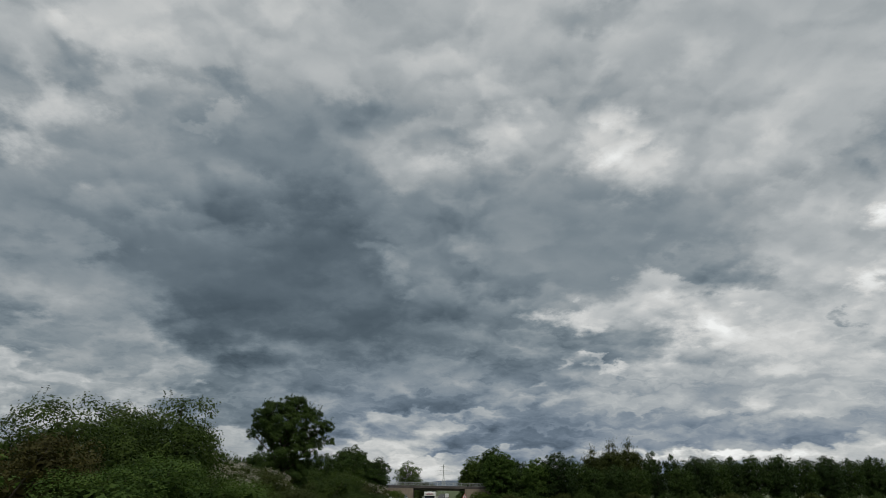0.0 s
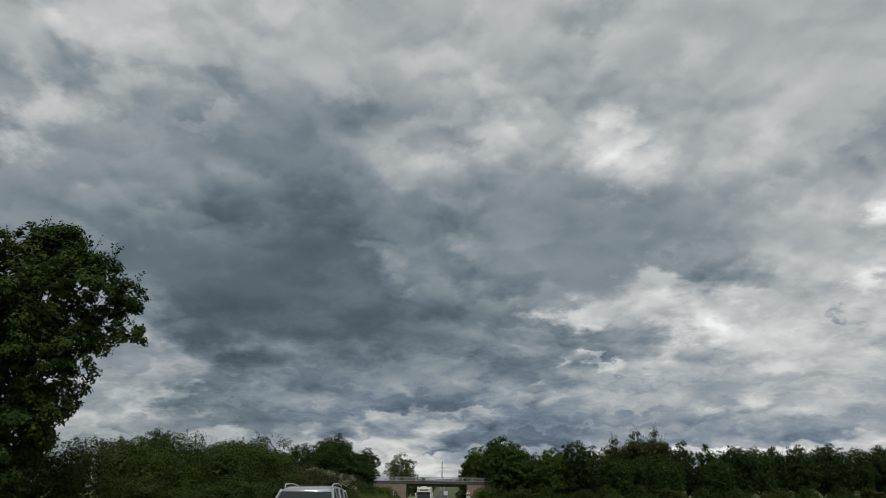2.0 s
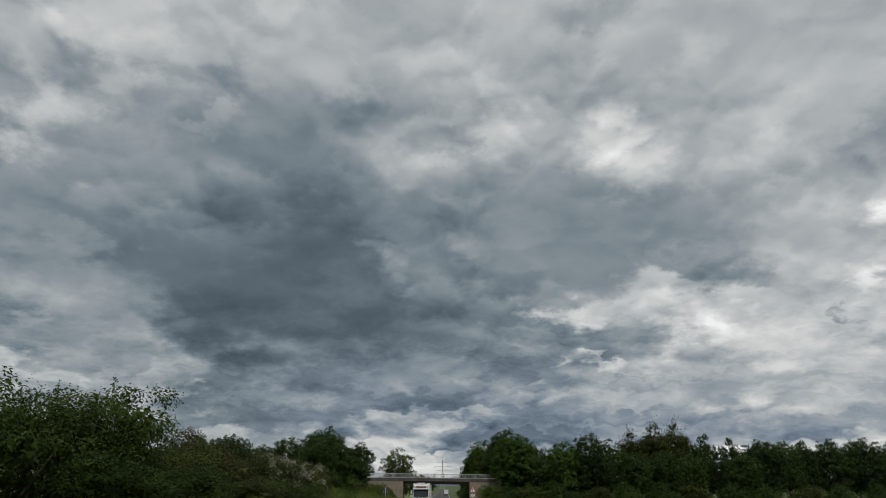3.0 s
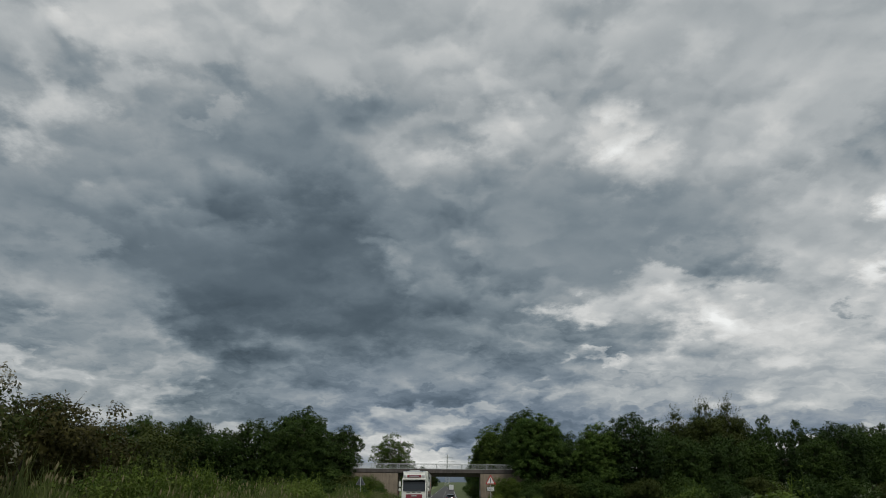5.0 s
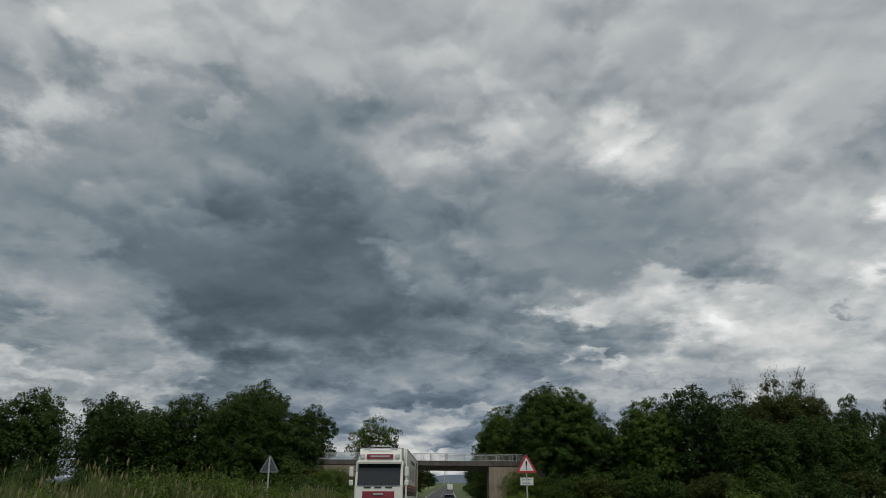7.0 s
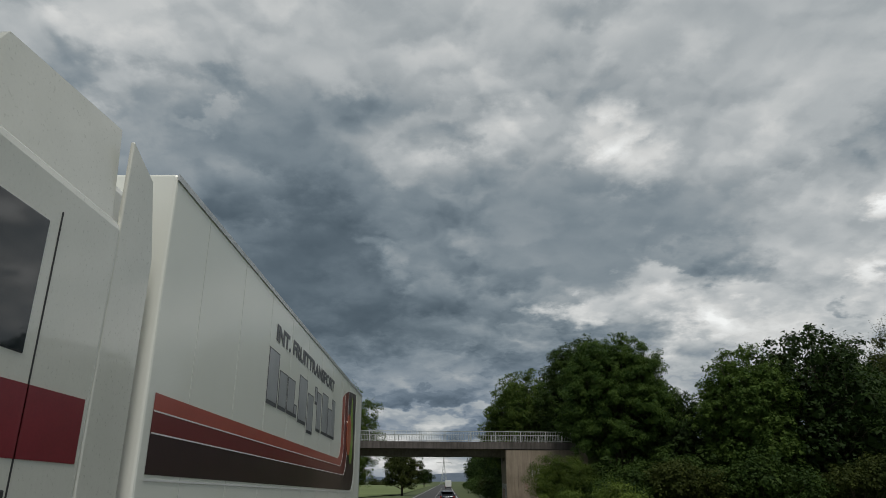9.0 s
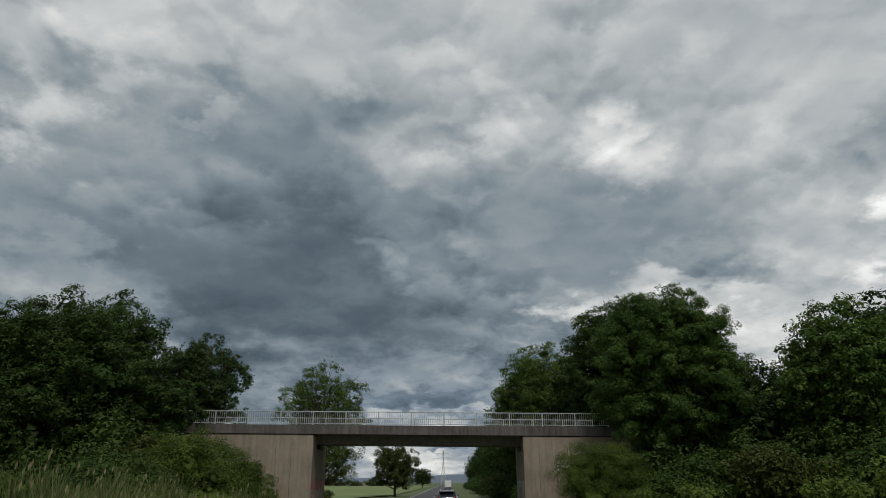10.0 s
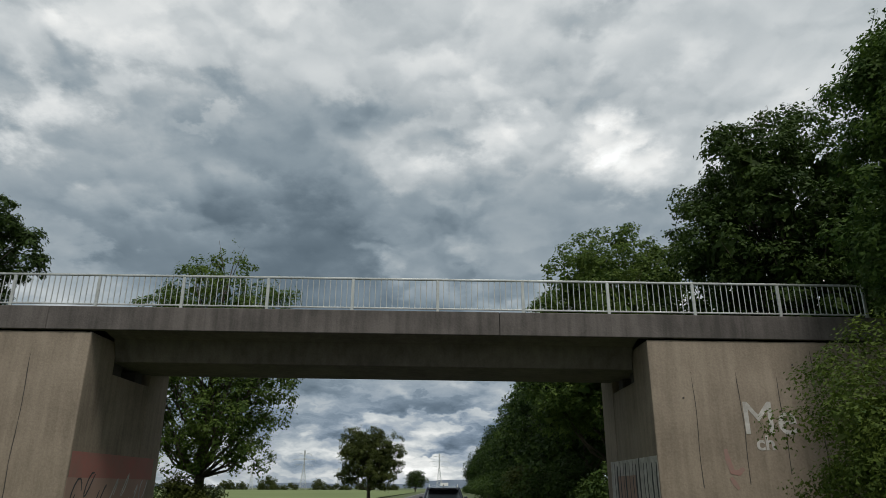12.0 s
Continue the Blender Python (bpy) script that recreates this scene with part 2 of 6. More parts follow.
def material(name, low, high, scale=3.0, rough=0.7, bump=0.2, metal=0.0, fine=40.0, streaks=0.0, spread=0.0, coat=0.0):
    """Two colours mixed by noise at two sizes, with relief; streaks: dark runs down the surface; spread: each object lighter or darker."""
    m = bpy.data.materials.new(name)
    m.use_nodes = True
    t = m.node_tree
    b = t.nodes["Principled BSDF"]
    pos = t.nodes.new("ShaderNodeNewGeometry").outputs["Position"]
    n1, n2 = fbm(t, pos, scale, 5, 0.6), fbm(t, pos, fine, 3, 0.6)
    f = calc(t, "MULTIPLY_ADD", calc(t, "SUBTRACT", n1, 0.5), 1.8, calc(t, "MULTIPLY_ADD", calc(t, "SUBTRACT", n2, 0.5), 0.9, 0.5))
    if streaks:
        sq = t.nodes.new("ShaderNodeVectorMath")
        sq.operation = "MULTIPLY"
        t.links.new(pos, sq.inputs[0])
        sq.inputs[1].default_value = (2.6, 2.6, 0.22)
        runs = calc(t, "SUBTRACT", fbm(t, sq.outputs[0], 1.6, 6, 0.6), 0.5)
        f = calc(t, "MULTIPLY_ADD", runs, streaks, f)
    if spread:
        info = t.nodes.new("ShaderNodeObjectInfo").outputs["Random"]
        f = calc(t, "MULTIPLY_ADD", calc(t, "SUBTRACT", info, 0.5), spread, f)
    mixn = t.nodes.new("ShaderNodeMix")
    mixn.data_type = "RGBA"
    mixn.inputs[6].default_value, mixn.inputs[7].default_value = (*low, 1), (*high, 1)
    t.links.new(calc(t, "MINIMUM", calc(t, "MAXIMUM", f, 0.0), 1.0), mixn.inputs[0])
    t.links.new(mixn.outputs[2], b.inputs["Base Color"])
    b.inputs["Metallic"].default_value = metal
    b.inputs["Coat Weight"].default_value = coat
    t.links.new(calc(t, "MULTIPLY_ADD", calc(t, "SUBTRACT", n2, 0.5), 0.25 if bump else 0.04, rough), b.inputs["Roughness"])
    if bump:
        bp = t.nodes.new("ShaderNodeBump")
        bp.inputs["Strength"].default_value, bp.inputs["Distance"].default_value = bump, 0.02
        t.links.new(calc(t, "MULTIPLY_ADD", n1, 0.6, n2), bp.inputs["Height"])
        t.links.new(bp.outputs[0], b.inputs["Normal"])
    return m


def foliage(name, dark, light, clear=0.34):
    """Leaves: each leaf its own shade between two greens, drifting over the crown, a little light passing through."""
    m = bpy.data.materials.new(name)
    m.use_nodes = True
    t = m.node_tree
    b = t.nodes["Principled BSDF"]
    geo = t.nodes.new("ShaderNodeNewGeometry")
    info = t.nodes.new("ShaderNodeObjectInfo").outputs["Random"]
    drift = fbm(t, geo.outputs["Position"], 0.8, 4, 0.55)
    f = calc(t, "MULTIPLY_ADD", geo.outputs["Random Per Island"], 0.5, calc(t, "MULTIPLY_ADD", drift, 1.6, -0.62))
    f = calc(t, "MULTIPLY_ADD", calc(t, "SUBTRACT", info, 0.5), 0.3, f)
    f = calc(t, "MINIMUM", calc(t, "MAXIMUM", f, 0.0), 1.0)
    mixn = t.nodes.new("ShaderNodeMix")
    mixn.data_type = "RGBA"
    mixn.inputs[6].default_value, mixn.inputs[7].default_value = (*dark, 1), (*light, 1)
    t.links.new(f, mixn.inputs[0])
    t.links.new(mixn.outputs[2], b.inputs["Base Color"])
    b.inputs["Roughness"].default_value = 0.62
    b.inputs["Specular IOR Level"].default_value = 0.14
    tr = t.nodes.new("ShaderNodeBsdfTranslucent")
    t.links.new(mixn.outputs[2], tr.inputs["Color"])
    ms = t.nodes.new("ShaderNodeMixShader")
    ms.inputs[0].default_value = clear
    t.links.new(b.outputs[0], ms.inputs[1])
    t.links.new(tr.outputs[0], ms.inputs[2])
    t.links.new(ms.outputs[0], t.nodes["Material Output"].inputs["Surface"])
    return m


def glass(name, colour=(0.02, 0.025, 0.03), rough=0.04):
    m = bpy.data.materials.new(name)
    m.use_nodes = True
    b = m.node_tree.nodes["Principled BSDF"]
    b.inputs["Base Color"].default_value = (*colour, 1)
    b.inputs["Roughness"].default_value = rough
    b.inputs["Specular IOR Level"].default_value = 0.6
    return m


ASPHALT = material("asphalt", (0.035, 0.036, 0.038), (0.075, 0.074, 0.072), 0.6, 0.9, 0.4, fine=60)
PAINT_LINE = material("road_paint", (0.45, 0.45, 0.43), (0.7, 0.7, 0.68), 2, 0.7, 0.1)
SOIL = material("meadow", (0.035, 0.055, 0.016), (0.10, 0.125, 0.04), 0.08, 0.95, 0.6, fine=3.0)
FIELD = material("crop_field", (0.09, 0.125, 0.034), (0.15, 0.19, 0.06), 0.03, 0.95, 0.5, fine=2.0)
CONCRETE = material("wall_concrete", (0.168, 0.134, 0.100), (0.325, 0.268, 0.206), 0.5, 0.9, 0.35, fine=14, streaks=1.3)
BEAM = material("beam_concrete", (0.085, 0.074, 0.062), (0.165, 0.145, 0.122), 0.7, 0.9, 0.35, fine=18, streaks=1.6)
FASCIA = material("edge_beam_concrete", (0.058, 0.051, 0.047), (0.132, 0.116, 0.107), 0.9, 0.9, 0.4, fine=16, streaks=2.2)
GROOVE = material("joint_shadow_gap", (0.05, 0.045, 0.04), (0.09, 0.08, 0.07), 3, 0.95, 0.2)
STEEL = material("galvanised_steel", (0.36, 0.38, 0.37), (0.52, 0.54, 0.52), 4, 0.5, 0.08, metal=0.35)
BARK = material("bark", (0.045, 0.036, 0.027), (0.11, 0.09, 0.068), 6, 0.95, 0.8, fine=25)
LEAF_DARK = foliage("deep_green_leaves", (0.014, 0.032, 0.008), (0.050, 0.084, 0.017), 0.25)
LEAF_WOOD = foliage("woodland_leaves", (0.017, 0.039, 0.008), (0.066, 0.106, 0.020), 0.25)
LEAF_HEDGE = foliage("hedge_leaves", (0.014, 0.031, 0.005), (0.068, 0.104, 0.016), 0.26)
LEAF_MID = foliage("green_leaves", (0.031, 0.068, 0.014), (0.130, 0.198, 0.039), 0.34)
LEAF_HAZEL = foliage("hazel_leaves", (0.032, 0.060, 0.011), (0.130, 0.176, 0.030), 0.34)
LEAF_MAPLE = foliage("maple_leaves", (0.040, 0.078, 0.016), (0.155, 0.215, 0.045), 0.42)
LEAF_LIGHT = foliage("bright_green_leaves", (0.048, 0.088, 0.014), (0.17, 0.225, 0.042), 0.36)
LEAF_OLIVE = foliage("olive_leaves", (0.022, 0.035, 0.007), (0.082, 0.098, 0.022), 0.25)
LEAF_BROWN = foliage("brownish_leaves", (0.030, 0.030, 0.009), (0.088, 0.080, 0.022), 0.26)
BLOSSOM = foliage("cream_blossom", (0.24, 0.23, 0.17), (0.5, 0.48, 0.39), 0.2)
GRASS = foliage("tall_grass", (0.06, 0.09, 0.025), (0.18, 0.20, 0.075), 0.3)
STRAW = foliage("ripe_grass_heads", (0.16, 0.14, 0.07), (0.32, 0.28, 0.16), 0.3)

# ---------------------------------------------------------------- mesh helpers


def part(name, data, mat, parent=None, label=""):
    """One mesh object from a bmesh or a mesh, under a thing or a part."""
    if isinstance(data, bmesh.types.BMesh):
        me = bpy.data.meshes.new(name)
        bmesh.ops.recalc_face_normals(data, faces=data.faces)
        data.to_mesh(me)
        data.free()
    else:
        me = data
    if mat and not me.materials:
        me.materials.append(mat)
    ob = new(name, me)
    ob.parent = parent
    if label:
        ob["label"] = label
    return ob


def thing(name, label, category, m=None, group="", kind=""):
    ob = tagged(new(name), label, category, group, kind)
    ob.empty_display_size = 0.3
    if m is not None:
        ob.matrix_world = m
    return ob


def box(x0, x1, y0, y1, z0, z1, bevel=0.0, bm=None):
    bm = bm or bmesh.new()
    r = bmesh.ops.create_cube(bm, size=1.0, matrix=Matrix.Translation(((x0 + x1) / 2, (y0 + y1) / 2, (z0 + z1) / 2))
                              @ Matrix.Diagonal((x1 - x0, y1 - y0, z1 - z0, 1)))
    if bevel:
        edges = list({e for v in r["verts"] for e in v.link_edges})
        bmesh.ops.bevel(bm, geom=edges, offset=bevel, segments=2, affect="EDGES", profile=0.5)
    return bm


def prism(outline, axis, a, b, bevel=0.0, segments=2, bm=None):
    """An outline of 2D points, drawn out along an axis from a to b."""
    bm = bm or bmesh.new()

    def at(p, d):
        return {"x": (d, p[0], p[1]), "y": (p[0], d, p[1]), "z": (p[0], p[1], d)}[axis]
    lo = [bm.verts.new(at(p, a)) for p in outline]
    hi = [bm.verts.new(at(p, b)) for p in outline]
    n = len(outline)
    bm.faces.new(lo[::-1])
    bm.faces.new(hi)
    for i in range(n):
        bm.faces.new((lo[i], lo[(i + 1) % n], hi[(i + 1) % n], hi[i]))
    bmesh.ops.recalc_face_normals(bm, faces=bm.faces)
    if bevel:
        bmesh.ops.bevel(bm, geom=list(bm.edges), offset=bevel, segments=segments, affect="EDGES", profile=0.5)
    return bm


def tube(points, radii, sides=8, bm=None):
    """A tapered round bar through points."""
    bm = bm or bmesh.new()
    rings = []
    for i, (p, r) in enumerate(zip(points, radii)):
        p = Vector(p)
        d = (Vector(points[min(i + 1, len(points) - 1)]) - Vector(points[max(i - 1, 0)])).normalized()
        side = d.orthogonal().normalized()
        up = d.cross(side)
        rings.append([bm.verts.new(p + r * (math.cos(a) * side + math.sin(a) * up)) for a in (2 * math.pi * k / sides for k in range(sides))])
    for a, b in zip(rings, rings[1:]):
        # match the ring that follows to the one before
        k = min(range(sides), key=lambda s: (a[0].co - b[s].co).length)
        b[:] = b[k:] + b[:k]
        if (a[1].co - b[1].co).length > (a[1].co - b[-1].co).length:
            b[:] = [b[0]] + b[:0:-1]
        for i in range(sides):
            bm.faces.new((a[i], a[(i + 1) % sides], b[(i + 1) % sides], b[i]))
    bm.faces.new(rings[0][::-1])
    bm.faces.new(rings[-1])
    return bm


def smooth(ob):
    ob.data.polygons.foreach_set("use_smooth", np.ones(len(ob.data.polygons), dtype=bool))
    return ob


def quads(name, corners):
    """A mesh of loose faces from an array (n, corners, 3)."""
    n, k = corners.shape[:2]
    me = bpy.data.meshes.new(name)
    me.vertices.add(k * n)
    me.vertices.foreach_set("co", corners.reshape(-1).astype(np.float32))
    me.loops.add(k * n)
    me.loops.foreach_set("vertex_index", np.arange(k * n, dtype=np.int32))
    me.polygons.add(n)
    me.polygons.foreach_set("loop_start", np.arange(0, k * n, k, dtype=np.int32))
    me.update(calc_edges=True)
    return me


def writing(name, text, size, m, mat, parent, depth=0.002, width=None, bold=0.0):
    """Letters as a mesh, in the built-in font; width: stretched to that length."""
    cu = bpy.data.curves.new(name, "FONT")
    cu.body, cu.size, cu.extrude, cu.align_x, cu.align_y = text, size, depth, "CENTER", "CENTER"
    cu.offset = bold
    ob = new(name, cu)
    bpy.context.view_layer.update()
    me = bpy.data.meshes.new_from_object(ob.evaluated_get(bpy.context.evaluated_depsgraph_get()))
    bpy.data.objects.remove(ob)
    if width:
        xs = [v.co.x for v in me.vertices]
        k = width / (max(xs) - min(xs))
        me.transform(Matrix.Diagonal((k, 1, 1, 1)))
    me.transform(m)
    me.name = name
    me.materials.clear()
    return part(name, me, mat, parent)


def lettering(name, text, size, m, mat, parent, depth=0.002, width=None, bold=0.0):
    """Like writing, but each letter is a part of its own."""
    whole = writing(name, text, size, m, mat, parent, depth, width, bold)
    me = whole.data
    root = list(range(len(me.vertices)))

    def find(i):
        while root[i] != i:
            root[i] = root[root[i]]
            i = root[i]
        return i
    for e in me.edges:
        a, b = find(e.vertices[0]), find(e.vertices[1])
        root[a] = b
    back = m.inverted()
    spans = {}
    for v in me.vertices:
        x = (back @ v.co).x
        lo, hi = spans.get(find(v.index), (x, x))
        spans[find(v.index)] = (min(lo, x), max(hi, x))
    # pieces that stand over one another belong to one letter
    groups = []
    for key, (lo, hi) in sorted(spans.items(), key=lambda q: q[1]):
        if groups and lo < groups[-1][1] - 0.35 * min(hi - lo, groups[-1][1] - groups[-1][0]):
            groups[-1][1] = max(hi, groups[-1][1])
            groups[-1][2].add(key)
        else:
            groups.append([lo, hi, {key}])
    for lo, hi, keys in groups:
        bm = bmesh.new()
        made = {}
        for f in me.polygons:
            if find(f.vertices[0]) in keys:
                for i in f.vertices:
                    if i not in made:
                        made[i] = bm.verts.new(me.vertices[i].co)
                try:
                    bm.faces.new([made[i] for i in f.vertices])
                except ValueError:
                    pass
        part(name, bm, mat, parent)
    bpy.data.objects.remove(whole)


# ---------------------------------------------------------------- ground and road


def bank(x, y):
    """The verge rises to a low bank beside the road."""
    def step(a, b, v):
        k = min(max((v - a) / (b - a), 0), 1)
        return k * k * (3 - 2 * k)
    near = 1 - step(222, 232, y)
    return near * (0.75 * step(-5.0, -8.5, x) + 0.25 * step(3.6, 6.5, x)) - 0.06


def build_ground():
    xs = [-4200, -1500, -500, -200, -100, -60, -40, -25, -16, -12, -10, -8.5, -7.5, -6.5, -5.6, -5.0, -1.6, 2.2, 3.0, 3.6, 4.4, 5.4, 6.5, 9, 14, 25, 45, 80, 150, 400, 1500, 4200]
    ys = [-4000, -1000, -300, -121] + list(range(-110, 301, 6)) + [330, 400, 600, 1200, 2500, 4400]
    bm = bmesh.new()
    rnd = random.Random(3)
    grid = [[bm.verts.new((x, y, road_z(y) + bank(x, y) + (rnd.uniform(-0.06, 0.06) if 6 < abs(x) < 90 else 0))) for x in xs] for y in ys]
    for a, b in zip(grid, grid[1:]):
        for i in range(len(xs) - 1):
            bm.faces.new((a[i], a[i + 1], b[i + 1], b[i]))
    g = part("ground", bm, SOIL)
    tagged(smooth(g), "rough green meadow ground with low banks", "ground", kind="structure")


def strip(x0, x1, y0, y1, lift, step=6.0, thick=0.0):
    bm = bmesh.new()
    n = max(1, int((y1 - y0) / step))
    rows = []
    for i in range(n + 1):
        y = y0 + (y1 - y0) * i / n
        z = road_z(y) + lift
        row = [bm.verts.new((x0, y, z)), bm.verts.new((x1, y, z))]
        if thick:
            row += [bm.verts.new((x1, y, z - thick)), bm.verts.new((x0, y, z - thick))]
        rows.append(row)
    k = len(rows[0])
    for a, b in zip(rows, rows[1:]):
        for i in range(k if thick else 1):
            bm.faces.new((a[i], a[(i + 1) % k], b[(i + 1) % k], b[i]))
    if thick:
        bm.faces.new(rows[0][::-1])
        bm.faces.new(rows[-1])
    return bm


build_ground()
road = tagged(part("road", strip(-5.55, 1.95, -110, 700, 0.03, thick=0.3), ASPHALT), "two-lane grey asphalt country road", "road", kind="structure")
for x in (-5.2, 1.6):
    part("edge_line", strip(x - 0.06, x + 0.06, -110, 700, 0.036), PAINT_LINE, road)
for k in range(60):
    part("lane_dash", strip(-1.86, -1.74, -100 + 12 * k, -96 + 12 * k, 0.036), PAINT_LINE, road)

# open field beyond the bridge, hedge line and hills on the horizon
bm = bmesh.new()
bm.faces.new([bm.verts.new(p) for p in ((-16, 262, 0.05), (-9, 300, 0.05), (-9, 640, 0.05), (-420, 640, 0.05), (-420, 262, 0.05))])
tagged(part("field", bm, FIELD), "pale yellow-green crop field beyond the bridge", "field", kind="structure")

# ---------------------------------------------------------------- bridge
FRONT, BACK = 228.45, 234.75  # faces of the bridge towards and away from the oncoming view
FALL = 0.0115  # the deck falls slightly to one side


def deck_z(x):
    return 6.24 - FALL * x


def cross_bar(name, section, x0, x1, mat, parent, bevel=0.0, pieces=1, label=""):
    """Bars of constant section (y, height over the deck line) end to end along the bridge, following its fall."""
    for i in range(pieces):
        a, b = x0 + (x1 - x0) * i / pieces, x0 + (x1 - x0) * (i + 1) / pieces
        gap = 0.005 if pieces > 1 else 0.0
        one = prism(section, "x", a + gap, b - gap, bevel)
        for v in one.verts:
            v.co.z += deck_z(v.co.x)
        part(name, one, mat, parent, label)


def build_bridge():
    b = thing("bridge", "concrete road bridge with weathered beams and sprayed abutments", "bridge", kind="structure")
    x0, x1 = -25.0, 15.0
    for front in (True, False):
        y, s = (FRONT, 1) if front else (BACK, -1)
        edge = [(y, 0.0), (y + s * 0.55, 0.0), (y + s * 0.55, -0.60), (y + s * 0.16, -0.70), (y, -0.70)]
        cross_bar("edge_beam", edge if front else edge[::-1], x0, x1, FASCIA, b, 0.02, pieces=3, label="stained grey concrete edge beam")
    mid = (FRONT + BACK) / 2
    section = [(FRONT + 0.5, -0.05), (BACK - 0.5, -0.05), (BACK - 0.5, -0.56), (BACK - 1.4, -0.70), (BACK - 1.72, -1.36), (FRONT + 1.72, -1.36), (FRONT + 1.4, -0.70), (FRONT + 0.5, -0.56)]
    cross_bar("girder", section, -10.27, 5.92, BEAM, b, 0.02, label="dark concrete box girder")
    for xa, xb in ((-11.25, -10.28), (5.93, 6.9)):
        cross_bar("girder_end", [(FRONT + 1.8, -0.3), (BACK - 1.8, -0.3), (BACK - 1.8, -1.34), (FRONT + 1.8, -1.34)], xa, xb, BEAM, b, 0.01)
    cross_bar("carriageway", [(FRONT + 0.55, -0.045), (BACK - 0.55, -0.045), (BACK - 0.55, 0.02), (FRONT + 0.55, 0.02)], x0, x1, ASPHALT, b)
    for side, xa, xb in ((-1, -25.0, -10.3), (1, 5.95, 15.0)):
        inner = xb if side < 0 else xa
        a = bmesh.new()
        # wing wall with the bearing shelf cut out of its inner top corner
        shelf = inner + side * 1.0
        z1 = deck_z(inner) - 0.75
        prism([(xa, -1.2), (xb, -1.2), (xb, z1 + FALL * (inner - xb)), (xa, z1 + FALL * (inner - xa))], "y", FRONT + 0.06, FRONT + 1.75, 0.03, bm=a)
        prism([(xa, -1.2), (xb, -1.2), (xb, z1 + FALL * (inner - xb)), (xa, z1 + FALL * (inner - xa))], "y", BACK - 1.75, BACK - 0.06, 0.03, bm=a)
        if side < 0:
            prism([(xa, -1.2), (inner - 0.02, -1.2), (inner - 0.02, 4.62), (shelf, 4.62), (shelf, z1), (xa, z1)], "y", FRONT + 1.7, BACK - 1.7, 0.02, bm=a)
        else:
            prism([(xb, -1.2), (xb, z1 - 0.1), (shelf, z1 - 0.1), (shelf, 4.45), (inner + 0.02, 4.45), (inner + 0.02, -1.2)], "y", FRONT + 1.7, BACK - 1.7, 0.02, bm=a)
        w = part("abutment", a, CONCRETE, b, "warm grey board-marked concrete abutment wall")
        for k in range(2):
            yb = mid + (k * 2 - 1) * 0.8
            part("bearing", box(inner + side * 0.15, inner + side * 0.75, yb - 0.3, yb + 0.3, 4.44, deck_z(inner) - 1.35, 0.02), GROOVE, b)
        # vertical board joints and cracks, cut as thin dark gaps
        rnd = random.Random(5 + side)
        spots = (-11.95, -13.15, -14.6, -16.4, -18.6) if side < 0 else (7.15, 8.45, 9.6, 10.65, 12.4)
        for i, x in enumerate(spots):
            top = z1 - rnd.uniform(0.3, 1.1)
            pts, r = [], []
            z = top
            stop = rnd.uniform(-0.3, 1.4)
            while z > stop:
                pts.append((x + 0.02 * math.sin(z * 2.3 + i) + rnd.uniform(-0.006, 0.006), FRONT + 0.058, z))
                r.append(0.008 + 0.007 * rnd.random() if pts[:-1] else 0.003)
                z -= 0.35
            part("joint", tube(pts, r, 5), GROOVE, w)
        if side > 0:
            for x, z in ((6.85, 3.75), (10.1, 4.7)):
                part("anchor_hole", tube([(x, FRONT + 0.05, z), (x, FRONT + 0.07, z)], [0.03, 0.03], 8), GROOVE, w)
    return b


def build_railing(y, name_label):
    r = thing("bridge_railing", name_label, "railing", group="bridge railings")
    pitch = 2.565
    posts = [-0.16 + pitch * k for k in range(-9, 6)]
    bal_me, post_me = None, None
    lo, hi = posts[0], posts[-1]
    cross_bar("top_rail", [(y - 0.035, 1.0), (y + 0.035, 1.0), (y + 0.035, 1.06), (y - 0.035, 1.06)], lo, hi, STEEL, r, 0.012)
    cross_bar("bottom_rail", [(y - 0.022, 0.10), (y + 0.022, 0.10), (y + 0.022, 0.145), (y - 0.022, 0.145)], lo, hi, STEEL, r, 0.008)
    for x in posts:
        p = part("post", post_me or box(-0.045, 0.045, -0.03, 0.03, 0, 1.0, 0.008), STEEL, r)
        post_me = p.data
        p.location = (x, y, deck_z(x))
    for a in posts[:-1]:
        for k in range(1, 15):
            x = a + pitch * k / 15
            q = part("baluster", bal_me or box(-0.011, 0.011, -0.013, 0.013, 0.13, 1.005, 0.003), STEEL, r)
            bal_me = q.data
            q.location = (x, y, deck_z(x))


SPRAY_WHITE = material("faded_white_spray", (0.30, 0.28, 0.25), (0.62, 0.60, 0.57), 2.5, 0.8, 0.05, fine=9)
SPRAY_RED = material("faded_red_spray", (0.30, 0.17, 0.14), (0.42, 0.15, 0.13), 1.2, 0.85, 0.05, fine=6)
SPRAY_FAINT = material("worn_white_spray", (0.20, 0.175, 0.15), (0.42, 0.39, 0.35), 3.0, 0.85, 0.05, fine=12)
SPRAY_HOOK = material("thin_red_spray", (0.24, 0.175, 0.145), (0.34, 0.165, 0.145), 2.5, 0.85, 0.05, fine=9)
SPRAY_BLACK = material("black_spray", (0.03, 0.03, 0.035), (0.09, 0.085, 0.085), 2, 0.8, 0.05)
SPRAY_PINK = material("faded_orange_pink_spray", (0.32, 0.22, 0.18), (0.42, 0.27, 0.22), 1.0, 0.85, 0.05)


